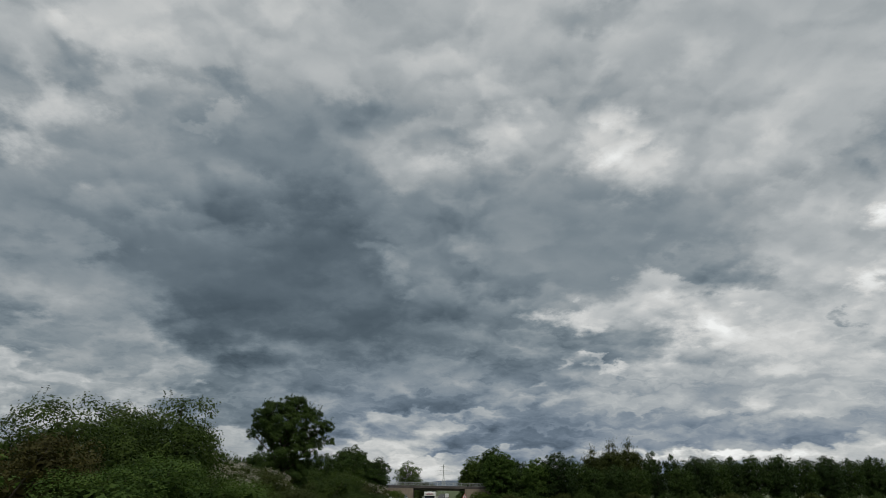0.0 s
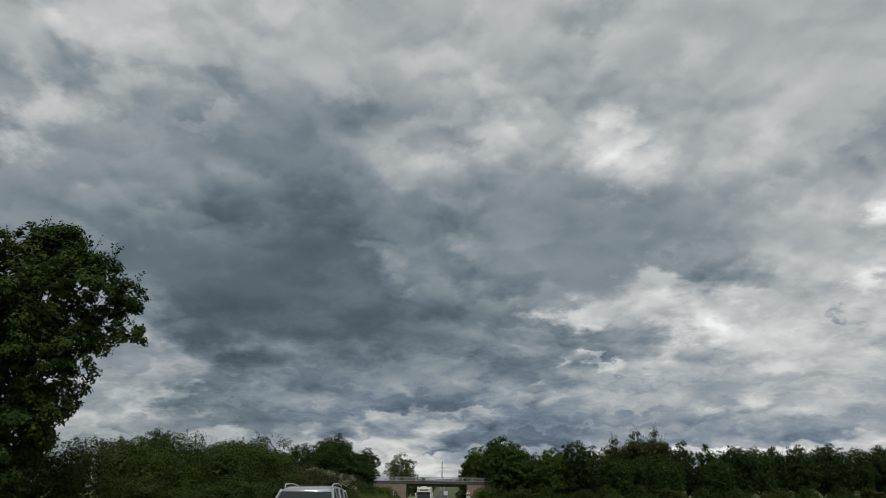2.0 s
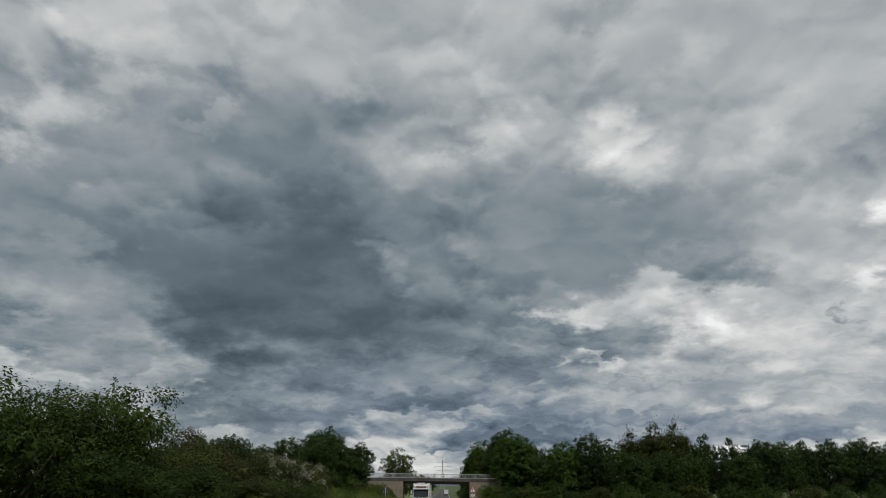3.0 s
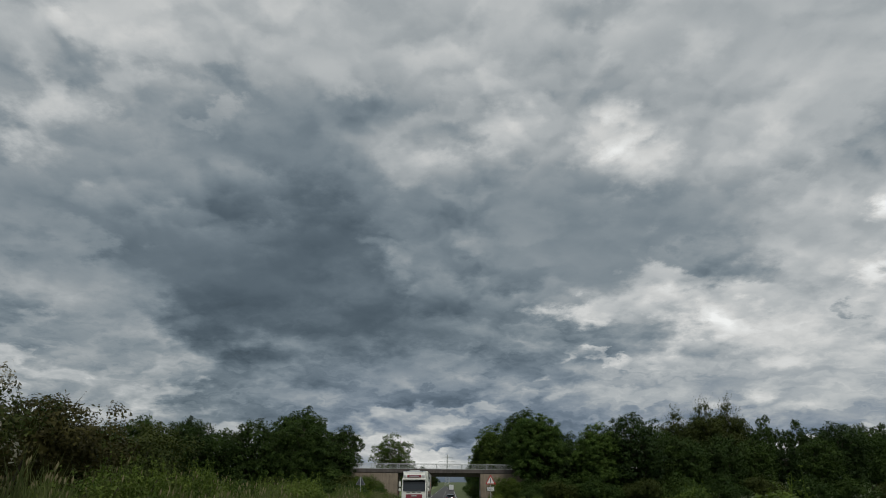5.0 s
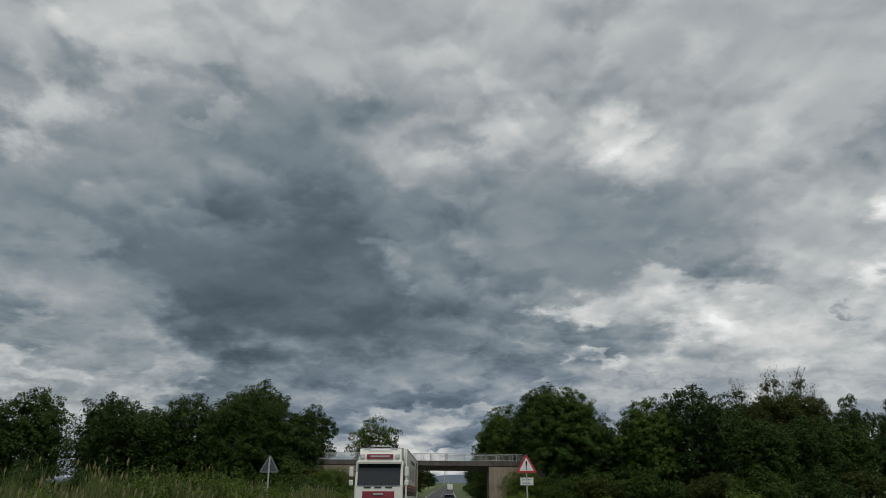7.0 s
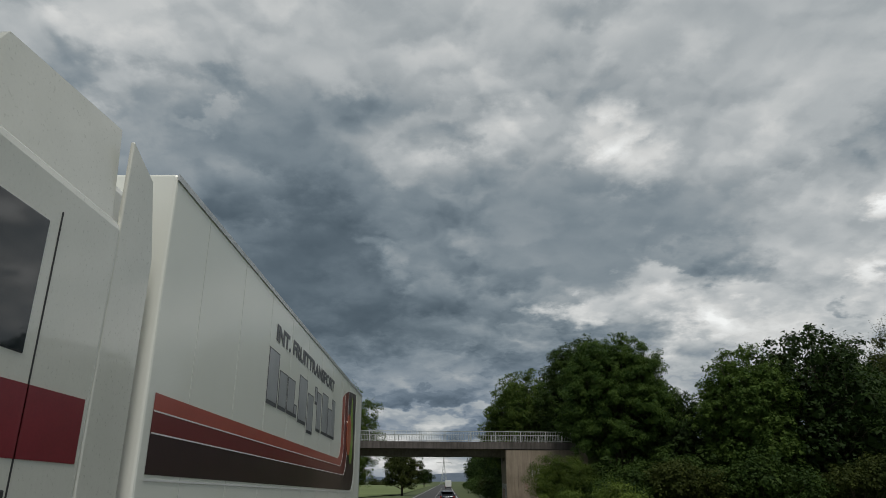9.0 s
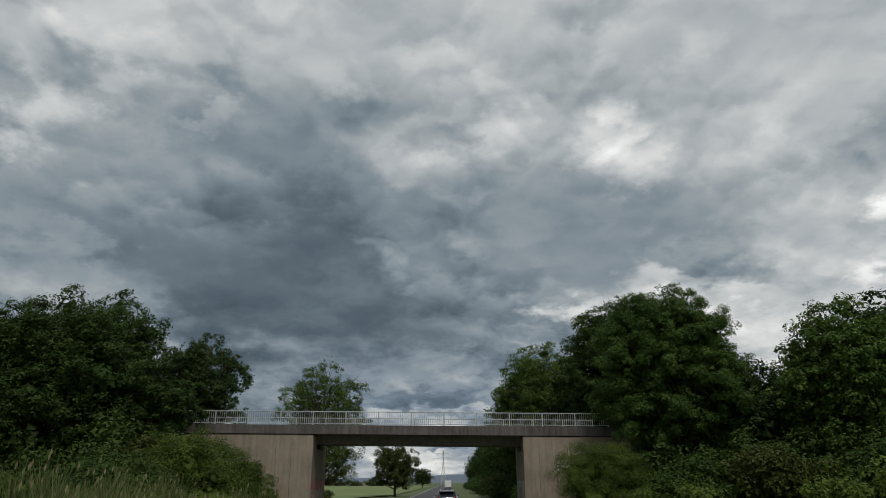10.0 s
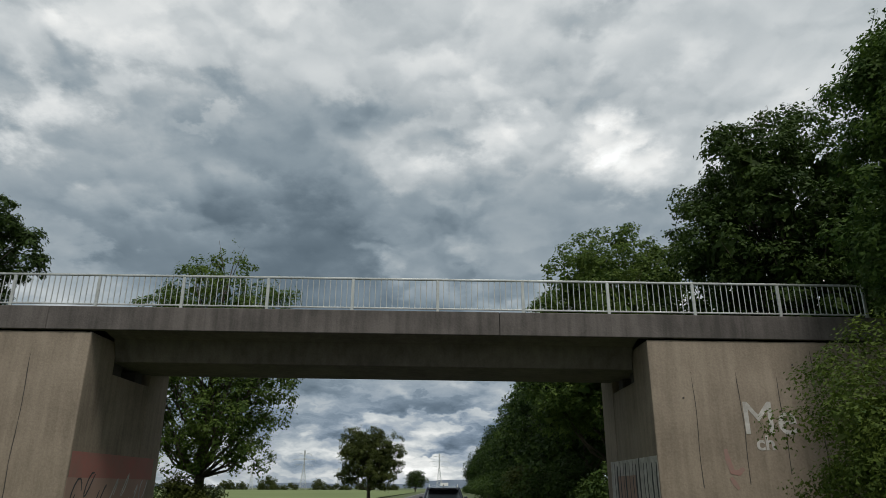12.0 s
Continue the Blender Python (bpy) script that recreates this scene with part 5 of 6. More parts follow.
def suv(label, paint, m):
    """A five-door sport utility car, 4.5 m long, its front at y = 0 and its tail towards +y."""
    c = thing("car", label, "car", m)
    # lower body: rounded sections from nose to tail (y, half width, bottom, top)
    secs = []
    for y, hw, z0, z1 in ((0.0, 0.66, 0.34, 0.74), (0.12, 0.80, 0.26, 0.86), (0.5, 0.88, 0.22, 0.96), (1.2, 0.91, 0.22, 1.03), (2.2, 0.92, 0.22, 1.05), (3.4, 0.91, 0.22, 1.07), (4.2, 0.88, 0.26, 1.07), (4.42, 0.82, 0.32, 1.02), (4.5, 0.74, 0.42, 0.96)):
        k = 0.1
        secs.append([(-hw + k, y, z0), (hw - k, y, z0), (hw, y, z0 + 0.14), (hw, y, z1 - 0.22), (hw - 0.06, y, z1 - 0.05), (hw - 0.2, y, z1), (-hw + 0.2, y, z1), (-hw + 0.06, y, z1 - 0.05), (-hw, y, z1 - 0.22), (-hw, y, z0 + 0.14)])
    smooth(part("body", loft(secs), paint, c))
    # cabin glass, then roof and pillars over it
    cab = []
    for y, hw, z in ((1.15, 0.72, 1.02), (1.75, 0.66, 1.50), (2.1, 0.64, 1.575), (3.6, 0.62, 1.57), (3.95, 0.60, 1.50), (4.35, 0.66, 1.04)):
        lo = 0.99
        cab.append([(-0.80, y, lo), (0.80, y, lo), (hw, y, z), (-hw, y, z)])
    part("window", loft(cab), PANE, c, "dark tinted glass")
    roof = []
    for y, hw, z in ((1.72, 0.66, 1.515), (2.1, 0.66, 1.60), (2.8, 0.66, 1.625), (3.6, 0.64, 1.60), (4.1, 0.62, 1.525), (4.18, 0.60, 1.49)):
        roof.append([(-hw, y, z - 0.045), (hw, y, z - 0.045), (hw - 0.02, y, z - 0.01), (hw - 0.18, y, z + 0.02), (-hw + 0.18, y, z + 0.02), (-hw + 0.02, y, z - 0.01)])
    smooth(part("roof", loft(roof), paint, c))
    for s in (-1, 1):
        for (ya, za), (yb, zb), w in (((1.2, 1.04), (1.78, 1.53), 0.035), ((2.65, 1.04), (2.7, 1.58), 0.04), ((4.3, 1.04), (3.98, 1.53), 0.05), ((3.5, 1.05), (3.55, 1.57), 0.03)):
            part("pillar", tube([(s * 0.79, ya, za), (s * 0.655, yb, zb)], [w, w], 6), paint, c)
        part("roof_rail", tube([(s * 0.6, 1.95, 1.58), (s * 0.615, 2.1, 1.67), (s * 0.61, 2.9, 1.70), (s * 0.6, 3.7, 1.66), (s * 0.59, 3.9, 1.58)], [0.018] * 5, 6), STEEL, c, "silver roof rail")
        mi = part("mirror", box(min(s * 0.93, s * 1.09), max(s * 0.93, s * 1.09), 1.35, 1.47, 0.98, 1.12, 0.03), paint, c)
        part("mirror_stay", tube([(s * 0.84, 1.43, 1.0), (s * 0.95, 1.41, 1.03)], [0.02, 0.02], 6), BLACK_PLASTIC, mi)
        for y in (0.88, 3.62):
            wheel(c, s * 0.82, y, 0.34, 0.23)
        part("headlamp", box(min(s * 0.5, s * 0.79), max(s * 0.5, s * 0.79), 0.05, 0.3, 0.7, 0.82, 0.03), LAMP_CLEAR, c)
        part("tail_lamp", box(min(s * 0.55, s * 0.86), max(s * 0.55, s * 0.86), 4.33, 4.5, 0.78, 0.96, 0.03), LAMP_RED, c)
        part("door_handle", box(min(s * 0.9, s * 0.935), max(s * 0.9, s * 0.935), 2.35, 2.55, 0.86, 0.89, 0.006), paint, c)
    part("grille", box(-0.45, 0.45, -0.012, 0.1, 0.52, 0.68, 0.02), BLACK_PLASTIC, c)
    part("bumper", box(-0.7, 0.7, 4.42, 4.53, 0.36, 0.56, 0.03), BLACK_PLASTIC, c)
    part("rear_plate", box(-0.26, 0.26, 4.49, 4.515, 0.7, 0.81, 0.004), PLATE, c)
    part("front_plate", box(-0.26, 0.26, -0.03, -0.01, 0.4, 0.51, 0.004), PLATE, c)
    part("aerial_fin", prism([(3.72, 1.615), (3.92, 1.60), (3.9, 1.70)], "x", -0.022, 0.022, 0.006), BLACK_PLASTIC, c)
    part("spoiler", box(-0.58, 0.58, 4.05, 4.32, 1.515, 1.545, 0.012), paint, c)
    return c


DARK_PAINT = material("dark_blue_paint", (0.012, 0.017, 0.03), (0.02, 0.026, 0.042), 8, 0.22, 0.0, metal=0.3, coat=1.0)
SILVER_PAINT = material("silver_white_paint", (0.42, 0.43, 0.44), (0.5, 0.51, 0.52), 8, 0.25, 0.0, metal=0.5, coat=1.0)
TILT = math.degrees(math.atan(SLOPE))
car = suv("dark blue sport utility car driving under the bridge", DARK_PAINT, pose(0.05, 0, 0, 0, 0, 180))
car.matrix_world = pose(0.04, 243.0, road_z(241) + 0.03, 0, 0, 180)
car.scale = (1, 1, 0.85)
car = suv("silver-white sport utility car coming up the road", SILVER_PAINT, pose(-3.5, 51.0, road_z(51.0) + 0.035, -TILT, 0, 0))
car.scale = (1, 1, 1.05)

# white box van further ahead
WHITE_PAINT = material("white_paint", (0.66, 0.67, 0.66), (0.78, 0.79, 0.77), 1.5, 0.35, 0.0, coat=0.4)


def box_van(m):
    v = thing("box_van", "white box van ahead on the road beyond the bridge", "van", m)
    part("body", box(-1.02, 1.02, -5.0, -1.5, 0.62, 2.62, 0.05), WHITE_PAINT, v, "white cargo box")
    part("cab", prism([(-1.45, 0.45), (0.3, 0.45), (0.3, 1.0), (-0.15, 1.2), (-0.75, 2.05), (-1.45, 2.1)], "x", -0.95, 0.95, 0.06), WHITE_PAINT, v)
    part("windscreen", prism([(-0.14, 1.24), (-0.7, 2.0), (-0.68, 2.03), (-0.1, 1.26)], "x", -0.82, 0.82), PANE, v)
    part("chassis", box(-0.5, 0.5, -4.9, 0.1, 0.38, 0.6, 0.02), BLACK_PLASTIC, v)
    part("rear_bumper", box(-0.95, 0.95, -5.08, -4.98, 0.42, 0.56, 0.02), BLACK_PLASTIC, v)
    for s in (-1, 1):
        part("rear_door", box(0.02 if s > 0 else -0.97, 0.97 if s > 0 else -0.02, -5.03, -4.99, 0.7, 2.52, 0.01), WHITE_PAINT, v)
        part("tail_lamp", box(s * 0.88 - 0.07, s * 0.88 + 0.07, -5.06, -5.0, 0.6, 0.8, 0.01), LAMP_RED, v)
        for y in (-0.5, -3.9):
            wheel(v, s * 0.86, y, 0.35, 0.22)
        part("mirror", box(min(s * 1.0, s * 1.2), max(s * 1.0, s * 1.2), -0.45, -0.35, 1.35, 1.7, 0.03), BLACK_PLASTIC, v)
    return v


box_van(pose(0.5, 400, road_z(395) + 0.035))

# oncoming articulated lorry
CREAM = material("cream_white_panel", (0.79, 0.80, 0.735), (0.84, 0.85, 0.785), 0.4, 0.3, 0.0, fine=1.5, coat=0.3)
CAB_PAINT = material("cream_cab_paint", (0.64, 0.64, 0.58), (0.72, 0.72, 0.66), 2, 0.28, 0.0, coat=0.8)
MAROON = material("maroon_panel", (0.17, 0.012, 0.025), (0.24, 0.022, 0.035), 2, 0.35, 0.0, coat=0.5)
STRIPE_RED = material("brick_red_stripe", (0.36, 0.075, 0.055), (0.43, 0.10, 0.075), 2, 0.35, 0.0, coat=0.3)
STRIPE_DARK = material("dark_red_stripe", (0.15, 0.022, 0.025), (0.19, 0.03, 0.032), 2, 0.35, 0.0, coat=0.3)
STRIPE_BROWN = material("dark_brown_stripe", (0.028, 0.012, 0.016), (0.045, 0.02, 0.024), 2, 0.35, 0.0, coat=0.3)
LETTER_GREY = material("charcoal_letters", (0.055, 0.055, 0.065), (0.085, 0.085, 0.095), 3, 0.4, 0.0)
LETTER_SILVER = material("silver_letters", (0.33, 0.34, 0.36), (0.47, 0.48, 0.5), 1.5, 0.35, 0.0, metal=0.3)
APPLE = material("apple_red", (0.38, 0.03, 0.02), (0.55, 0.16, 0.05), 2.0, 0.35, 0.0, coat=0.3)
PEAR = material("pear_green", (0.12, 0.26, 0.03), (0.3, 0.42, 0.07), 2.0, 0.35, 0.0, coat=0.3)
SEAM = material("seam_grey", (0.5, 0.51, 0.47), (0.58, 0.59, 0.54), 4, 0.4, 0.0)
ALU = material("aluminium_profile", (0.42, 0.43, 0.43), (0.58, 0.59, 0.58), 4, 0.35, 0.05, metal=0.7)


def band(path, half, x0, x1):
    """A flat stripe of given half width along a (y, z) path, standing x0..x1 off the panel."""
    bm = bmesh.new()
    rings = []
    n = len(path)
    for i, p in enumerate(path):
        p = Vector(p)
        t = (Vector(path[min(i + 1, n - 1)]) - Vector(path[max(i - 1, 0)])).normalized()
        s = Vector((-t.y, t.x)) * half
        a, b = p - s, p + s
        rings.append([bm.verts.new((x, q.x, q.y)) for q in (a, b) for x in (x0, x1)])
    for a, b in zip(rings, rings[1:]):
        for i, j in ((0, 1), (1, 3), (3, 2), (2, 0)):
            bm.faces.new((a[i], a[j], b[j], b[i]))
    return bm


def between(inner, outer, x0, x1):
    """A flat stripe filling the room between two (y, z) lines of equal count."""
    bm = bmesh.new()
    rings = [[bm.verts.new((x, *q)) for q in (a, b) for x in (x0, x1)] for a, b in zip(inner, outer)]
    for a, b in zip(rings, rings[1:]):
        for i, j in ((0, 1), (1, 3), (3, 2), (2, 0)):
            bm.faces.new((a[i], a[j], b[j], b[i]))
    return bm


def elbow(y0, z, y1, top, r, tip=0.0):
    """Along the side at height z, then up in a rounded bend at y1."""
    pts = [(y0, z), (y1 - r, z)]
    pts += [(y1 - r + r * math.sin(a), z + r - r * math.cos(a)) for a in np.linspace(0, math.pi / 2, 9)[1:]]
    return pts + [(y1, top)]


def lorry(m):
    """An articulated lorry, front at y = 0, rear end at y = 16.5; its plain fruit-transport side faces +x."""
    v = thing("lorry", "cream articulated lorry with red and brown stripes", "lorry", m)
    X = 1.275
    y0, y1, z0, z1 = 2.95, 16.5, 1.18, 3.95
    tr = part("trailer", box(-X, X, y0, y1, z0, z1, 0.025), CREAM, v, "cream refrigerated trailer body")
    for z in (z0 + 0.05, z1 - 0.03):
        for s in (-1, 1):
            part("edge_profile", box(min(s * X, s * (X + 0.012)), max(s * X, s * (X + 0.012)), y0, y1, z - 0.035, z + 0.03, 0.004), ALU, tr)
    part("rear_frame", box(-X - 0.012, X + 0.012, y1 - 0.06, y1 + 0.03, z0, z1 + 0.005, 0.008), ALU, tr)
    for k in range(10):
        y = y0 + 0.9 + 1.3 * k
        part("panel_seam", box(X, X + 0.0025, y - 0.004, y + 0.004, z0 + 0.1, z1 - 0.07), SEAM, tr)
    part("cooling_unit", box(-0.95, 0.95, y0 - 0.45, y0, 2.2, 3.7, 0.08), WHITE_PAINT, tr)
    # artwork on the side
    a, b = X + 0.004, X + 0.008
    curves = [elbow(y0 + 0.15, 2.09, 13.12, 3.42, 0.42), elbow(y0 + 0.15, 1.95, 13.46, 3.55, 0.44), elbow(y0 + 0.15, 1.78, 14.02, 3.68, 0.46), elbow(y0 + 0.15, 1.47, 15.3, 3.78, 0.5)]
    for inner, outer, mat, text in zip(curves, curves[1:], (STRIPE_RED, STRIPE_DARK, STRIPE_BROWN), ("brick red", "dark red", "dark brown")):
        part("stripe", between(inner, outer, X + 0.003, X + 0.006), mat, tr, text + " stripe turning up at the rear")
    for line in curves[1:3]:
        part("pinstripe", band(line[:11], 0.006, X + 0.006, X + 0.008), SIGN_WHITE, tr, "thin pale pinstripe")
    part("stripe", band(elbow(y0 + 0.15, 1.43, 15.36, 1.9, 0.5)[:10], 0.008, X + 0.003, X + 0.006), SIGN_WHITE, tr, "thin white pinstripe")
    egg = [(y1 - 2.3 + 0.36 * math.cos(t), 2.70 + 0.47 * math.sin(t)) for t in np.linspace(0, 2 * math.pi, 25)[:-1]]
    pear = [(y1 - 1.85 + (0.32 if math.sin(t) < 0 else 0.32 - 0.22 * math.sin(t)) * math.cos(t), 2.55 + (0.5 if math.sin(t) < 0 else 1.05) * math.sin(t)) for t in np.linspace(0, 2 * math.pi, 29)[:-1]]
    part("pear_picture", prism(pear, "x", X + 0.009, X + 0.013), PEAR, tr, "painted green pear")
    part("apple_picture", prism(egg, "x", X + 0.014, X + 0.018), APPLE, tr, "painted red apple")
    side = pose(0, 0, 0, 90, 0, 90)
    lettering("letter", "INT.", 0.30, Matrix.Translation((X + 0.005, y1 - 9.28, 3.43)) @ side, LETTER_GREY, tr, 0.002, width=0.88, bold=0.012)
    lettering("letter", "FRUITTRANSPORT", 0.30, Matrix.Translation((X + 0.005, y1 - 6.68, 3.44)) @ side, LETTER_GREY, tr, 0.002, width=4.0, bold=0.012)
    # the name under it: plain silver bars with a dark edge
    for yc, w, zb, h in ((-9.75, 0.5, 2.5, 0.66), (-9.15, 0.42, 2.5, 0.46), (-8.62, 0.42, 2.5, 0.46), (-8.28, 0.12, 2.5, 0.12), (-7.75, 0.56, 2.46, 0.66), (-7.1, 0.42, 2.36, 0.58), (-6.62, 0.14, 2.9, 0.24), (-6.3, 0.34, 2.46, 0.62), (-5.65, 0.56, 2.46, 0.68), (-5.05, 0.42, 2.46, 0.48), (-4.65, 0.3, 2.46, 0.7)):
        q = part("bar", box(X + 0.002, X + 0.007, y1 + yc - w / 2 - 0.02, y1 + yc + w / 2 + 0.05, zb - 0.05, zb + h + 0.02), LETTER_GREY, tr, "dark shaded bar")
        part("bar_face", box(X + 0.007, X + 0.011, y1 + yc - w / 2, y1 + yc + w / 2, zb, zb + h), LETTER_SILVER, q, "silver bar")
    # running gear of the trailer
    part("chassis", box(-0.55, 0.55, y0 + 0.6, y1 - 0.2, 0.95, 1.18, 0.02), BLACK_PLASTIC, v)
    part("side_guard", box(X - 0.08, X - 0.03, 6.6, 11.0, 0.5, 1.0, 0.02), ALU, v)
    part("underrun_bar", box(-1.2, 1.2, y1 - 0.15, y1 - 0.03, 0.5, 0.62, 0.02), BLACK_PLASTIC, v)
    for y in (11.6, 12.9, 14.2):
        for s in (-1, 1):
            wheel(v, s * 1.05, y, 0.52, 0.38)
    for s in (-1, 1):
        part("rear_lamp", box(s * 1.0 - 0.2, s * 1.0 + 0.2, y1 - 0.03, y1 + 0.02, 0.9, 1.05, 0.01), LAMP_RED, v)
        part("mudguard", box(s * 1.05 - 0.2, s * 1.05 + 0.2, 10.95, 14.85, 1.07, 1.13, 0.02), BLACK_PLASTIC, v)
    # tractor unit
    W = 1.245
    cab = part("cab", prism([(0.10, 0.5), (2.2, 0.5), (2.25, 3.2), (0.42, 3.2), (0.06, 1.95), (0.0, 1.1)], "x", -W, W, 0.09, 3), CAB_PAINT, v, "cream high-roof cab")
    part("roof_fairing", loft([[(-w, y, z) , (w, y, z), (w - 0.1, y + 0.1, z + h), (-w + 0.1, y + 0.1, z + h)] for y, w, z, h in ((0.36, 1.16, 3.1, 0.35), (0.75, 1.2, 3.1, 0.72), (2.1, 1.22, 3.1, 0.85))]), CAB_PAINT, cab)
    part("name_board", box(-0.7, 0.7, 0.34, 0.42, 3.28, 3.52, 0.03), MAROON, cab, "maroon board with a plain pale bar")
    part("board_bar", box(-0.5, 0.5, 0.33, 0.345, 3.36, 3.45), LETTER_SILVER, cab)
    part("windscreen", prism([(0.03, 1.98), (0.36, 3.02), (0.34, 3.04), (0.005, 1.98)], "x", -1.1, 1.1), PANE, cab, "dark curved windscreen")
    part("sun_visor", prism([(0.02, 3.0), (0.36, 3.1), (0.36, 3.22), (0.0, 3.12)], "x", -1.15, 1.15, 0.02), CAB_PAINT, cab)
    part("grille", prism([(-0.02, 0.95), (0.06, 0.95), (0.1, 1.68), (0.02, 1.68)], "x", -0.82, 0.82, 0.015), MAROON, cab, "maroon grille panel")
    part("badge", box(-0.26, 0.26, -0.03, 0.0, 1.48, 1.57, 0.01), ALU, cab, "plain chrome badge bar")
    part("grille_bar", box(-0.7, 0.7, -0.035, -0.005, 1.24, 1.28, 0.01), ALU, cab)
    part("bumper", box(-W, W, -0.06, 0.3, 0.38, 0.86, 0.06), CAB_PAINT, cab)
    for k in range(3):
        part("wiper", tube([(-0.7 + 0.55 * k, 0.0, 2.0), (-0.4 + 0.55 * k, 0.06, 2.16)], [0.014, 0.01], 5), BLACK_PLASTIC, cab)
        part("vent_slot", box(-0.75 + 0.55 * k, -0.4 + 0.55 * k, 0.015, 0.06, 1.84, 1.9, 0.01), BLACK_PLASTIC, cab)
    for s in (-1, 1):
        part("headlamp", box(s * 0.98 - 0.2, s * 0.98 + 0.2, -0.075, 0.05, 0.6, 0.8, 0.03), LAMP_CLEAR, cab)
        part("roof_headlamp", box(s * 0.92 - 0.12, s * 0.92 + 0.12, 0.34, 0.5, 3.3, 3.52, 0.04), LAMP_CLEAR, cab)
        for k in range(2):
            part("work_lamp", tube([(s * (0.62 + 0.2 * k), 0.72, 3.93), (s * (0.62 + 0.2 * k), 0.86, 3.93)], [0.085, 0.075], 14), BLACK_PLASTIC, cab)
        part("side_window", box(min(s * (W - 0.02), s * (W + 0.006)), max(s * (W - 0.02), s * (W + 0.006)), 0.42, 1.35, 2.05, 2.85, 0.01), PANE, cab)
        for z, h in ((2.38, 0.5), (1.95, 0.28)):
            mir = part("mirror", box(min(s * 1.32, s * 1.54), max(s * 1.32, s * 1.54), 0.02, 0.16, z, z + h, 0.05), CAB_PAINT, cab)
            part("mirror_arm", tube([(s * 1.24, 0.3, z + h / 2), (s * 1.36, 0.12, z + h / 2)], [0.025, 0.025], 6), BLACK_PLASTIC, mir)
        wheel(v, s * 1.05, 1.35, 0.52, 0.36)
        part("stripe", box(min(s * W, s * (W + 0.004)), max(s * W, s * (W + 0.004)), 0.5, 2.1, 1.5, 1.9), MAROON, cab)
        part("wheel_arch", box(s * 1.05 - 0.2, s * 1.05 + 0.2, 0.72, 1.98, 1.04, 1.12, 0.03), BLACK_PLASTIC, cab)
    part("visor_lip", prism([(0.0, 3.06), (0.06, 3.03), (0.34, 3.1), (0.3, 3.14)], "x", -0.8, 0.8, 0.012), ALU, cab, "bright lip under the name board")
    part("light_bar", tube([(-0.62, 0.62, 3.86), (-0.5, 0.58, 3.93), (0.5, 0.58, 3.93), (0.62, 0.62, 3.86)], [0.028] * 4, 8), ALU, cab, "polished light bar on the roof")
    for k in range(4):
        part("bar_lamp", box(-0.42 + 0.24 * k, -0.30 + 0.24 * k, 0.55, 0.61, 3.95, 4.0, 0.012), LAMP_CLEAR, cab)
    part("lower_grille", prism([(-0.075, 0.5), (-0.05, 0.5), (-0.05, 0.72), (-0.075, 0.72)], "x", -0.6, 0.6, 0.005), BLACK_PLASTIC, cab)
    part("front_plate", box(-0.26, 0.26, -0.09, -0.078, 0.42, 0.5, 0.003), PLATE, cab)
    for s in (-1, 1):
        wheel(v, s * 0.95, 4.95, 0.52, 0.6)
        a, b = min(s * (W - 0.01), s * (W + 0.004)), max(s * (W - 0.01), s * (W + 0.004))
        for y, z0, z1 in ((0.36, 1.1, 2.95), (1.46, 1.1, 2.95)):
            part("door_gap", box(a, b, y - 0.006, y + 0.006, z0, z1), BLACK_PLASTIC, cab)
        part("door_gap", box(a, b, 0.366, 1.454, 1.094, 1.106), BLACK_PLASTIC, cab)
        part("door_handle", box(min(s * W, s * (W + 0.04)), max(s * W, s * (W + 0.04)), 1.2, 1.38, 1.28, 1.34, 0.01), BLACK_PLASTIC, cab)
        for k in range(3):
            part("step", box(s * 1.1 - 0.14, s * 1.1 + 0.14, 0.4, 0.72, 0.5 + 0.22 * k, 0.54 + 0.22 * k, 0.01), BLACK_PLASTIC, cab)
        part("side_deflector", prism([(2.2, 0.9), (2.78, 0.9), (2.78, 3.1), (2.6, 3.7), (2.2, 3.85)], "x", min(s * 1.2, s * 1.235), max(s * 1.2, s * 1.235), 0.012), CAB_PAINT, cab, "cream side air deflector")
        part("side_skirt", box(min(s * 1.17, s * 1.225), max(s * 1.17, s * 1.225), 2.3, 4.2, 0.45, 0.98, 0.02), CAB_PAINT, v, "cream side skirt")
    part("frame", box(-0.45, 0.45, 2.2, 5.9, 0.75, 0.95, 0.02), BLACK_PLASTIC, v)
    part("fuel_tank", box(0.7, 1.14, 2.6, 3.9, 0.5, 1.05, 0.1), ALU, v)
    return v


lorry(pose(-2.32 - 1.275, 159.0, road_z(159.0) + 0.04, -TILT, 0, 0))


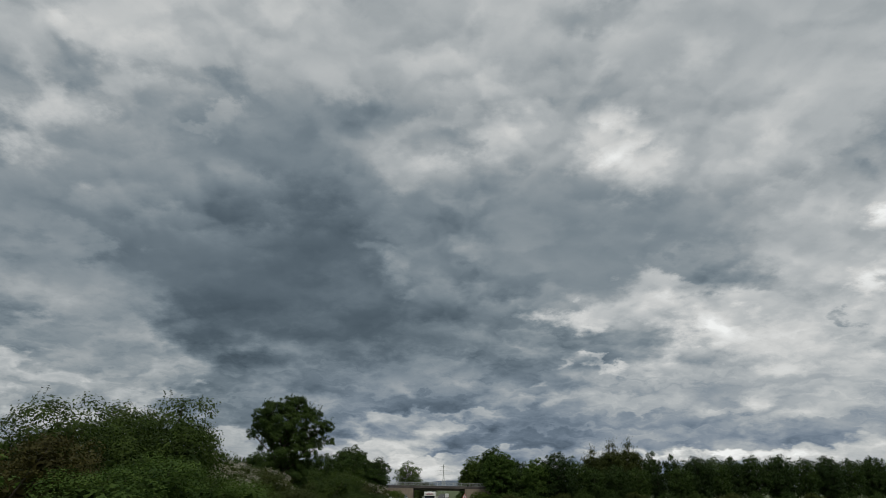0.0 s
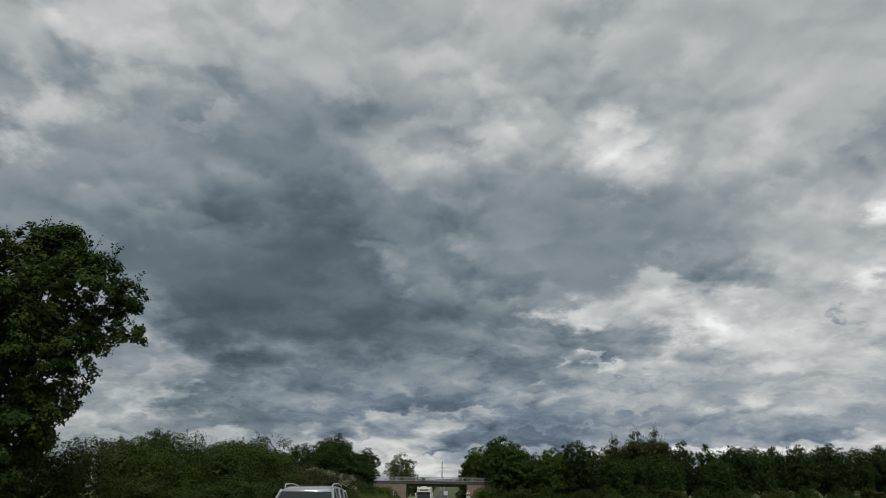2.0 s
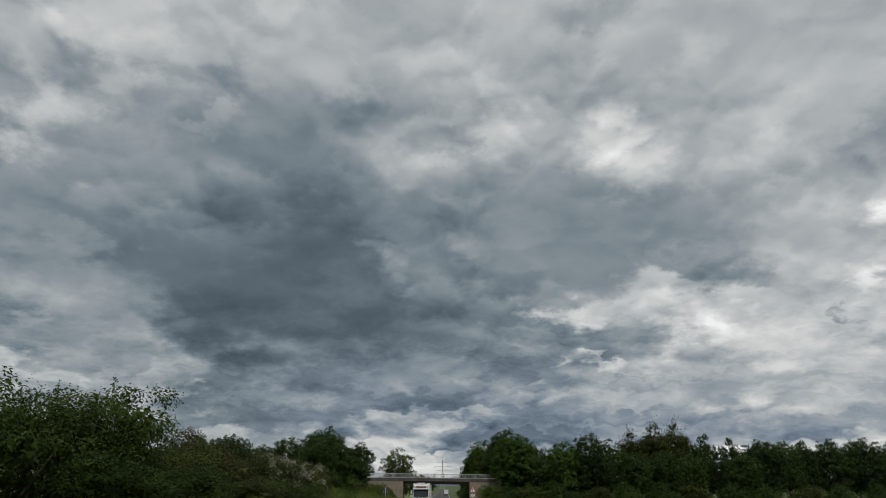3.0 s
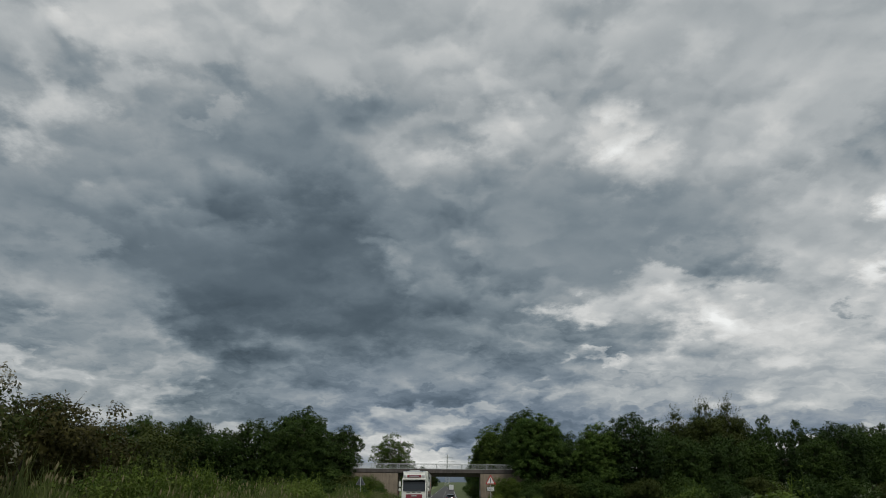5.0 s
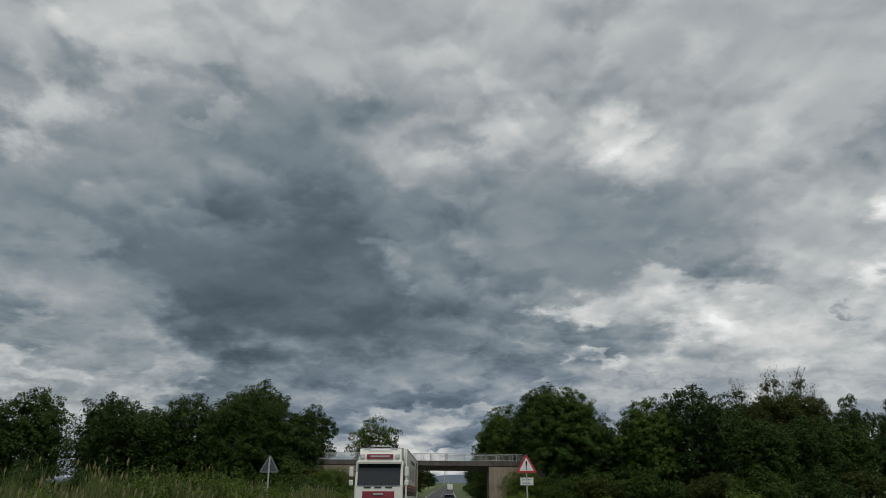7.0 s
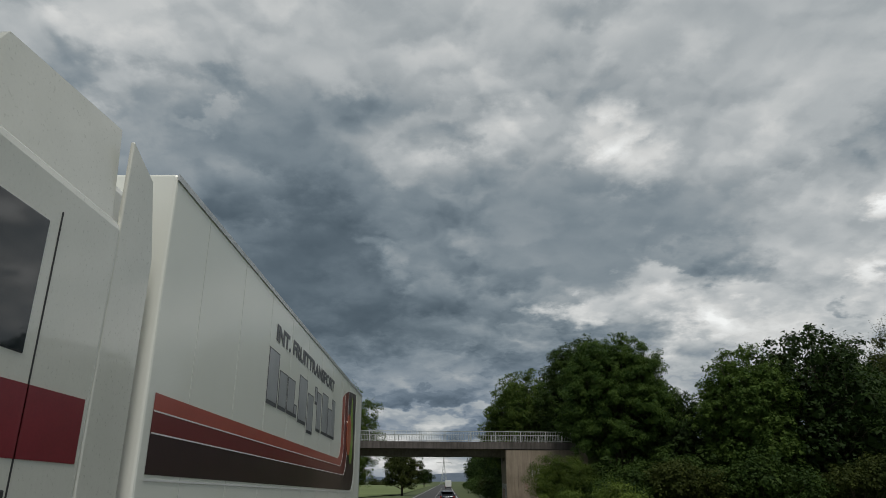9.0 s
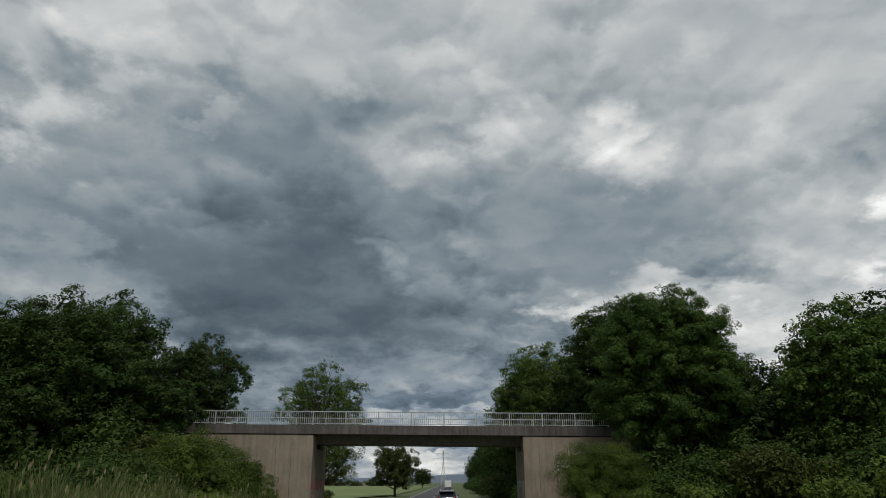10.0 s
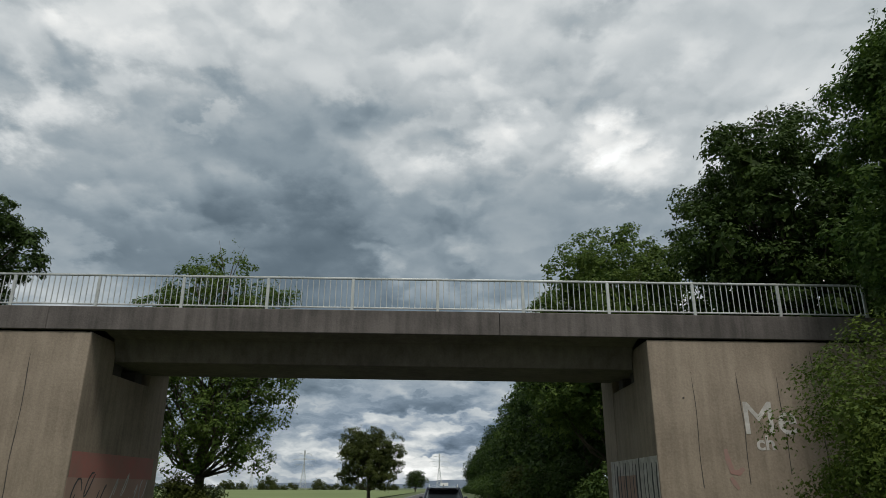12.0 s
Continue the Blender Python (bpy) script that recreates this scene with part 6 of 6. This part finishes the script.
# ---------------------------------------------------------------- power pylons and hills far off
def pylon(x, y, height, turn):
    p = thing("power_pylon", "grey steel lattice power pylon far off", "pylon", pose(x, y, -0.2, 0, 0, turn), group="power pylons")
    w, h = height * 0.085, height
    bm = bmesh.new()

    def width(z):
        return w * (1 - 0.86 * min(z / (h * 0.62), 1)) if z < h * 0.62 else w * 0.14
    levels = [h * k / 11 for k in range(12)]
    for sx, sy in ((-1, -1), (1, -1), (1, 1), (-1, 1)):
        tube([(sx * width(z), sy * width(z), z) for z in levels], [0.16] * 12, 4, bm)
    for a, b in zip(levels, levels[1:]):
        for s in (-1, 1):
            tube([(-width(a), s * width(a), a), (width(b), s * width(b), b)], [0.09, 0.09], 4, bm)
            tube([(width(a), s * width(a), a), (-width(b), s * width(b), b)], [0.09, 0.09], 4, bm)
    part("mast", bm, STEEL, p)
    for z, arm in ((0.62, 0.24), (0.76, 0.3), (0.9, 0.18)):
        bm = bmesh.new()
        for s in (-1, 1):
            tube([(0, 0, z * h + 0.9), (s * arm * h, 0, z * h)], [0.14, 0.1], 4, bm)
            tube([(0, 0, z * h), (s * arm * h, 0, z * h)], [0.14, 0.1], 4, bm)
            tube([(s * arm * h, 0, z * h), (s * arm * h, 0, z * h - 1.6)], [0.1, 0.1], 4, bm)
        part("cross_arm", bm, STEEL, p)


for x, y, h, turn in ((-114.3, 800, 31, 20), (-157, 800, 20, 20), (-85.4, 800, 17.5, 20), (-3, 900, 33.5, 10), (-62, 900, 16, 15)):
    pylon(x, y, h, turn)

HILL = material("hazy_blue_wooded_hill", (0.09, 0.12, 0.16), (0.13, 0.16, 0.20), 0.01, 0.95, 0.0, fine=0.05)
bm = bmesh.new()
ridge = []
for i in range(61):
    x = -2400 + 80 * i
    z = 22 + 16 * math.sin(x * 0.0021 + 1.0) + 8 * math.sin(x * 0.0063) + 4 * math.sin(x * 0.017 + 2)
    ridge.append((bm.verts.new((x, 3600, -5)), bm.verts.new((x, 3700, z)), bm.verts.new((x, 4100, z * 0.9 + 5))))
for a, b in zip(ridge, ridge[1:]):
    for i in range(2):
        bm.faces.new((a[i], b[i], b[i + 1], a[i + 1]))
tagged(smooth(part("backdrop", bm, HILL)), "low hazy blue hills on the horizon", "hill", kind="structure")
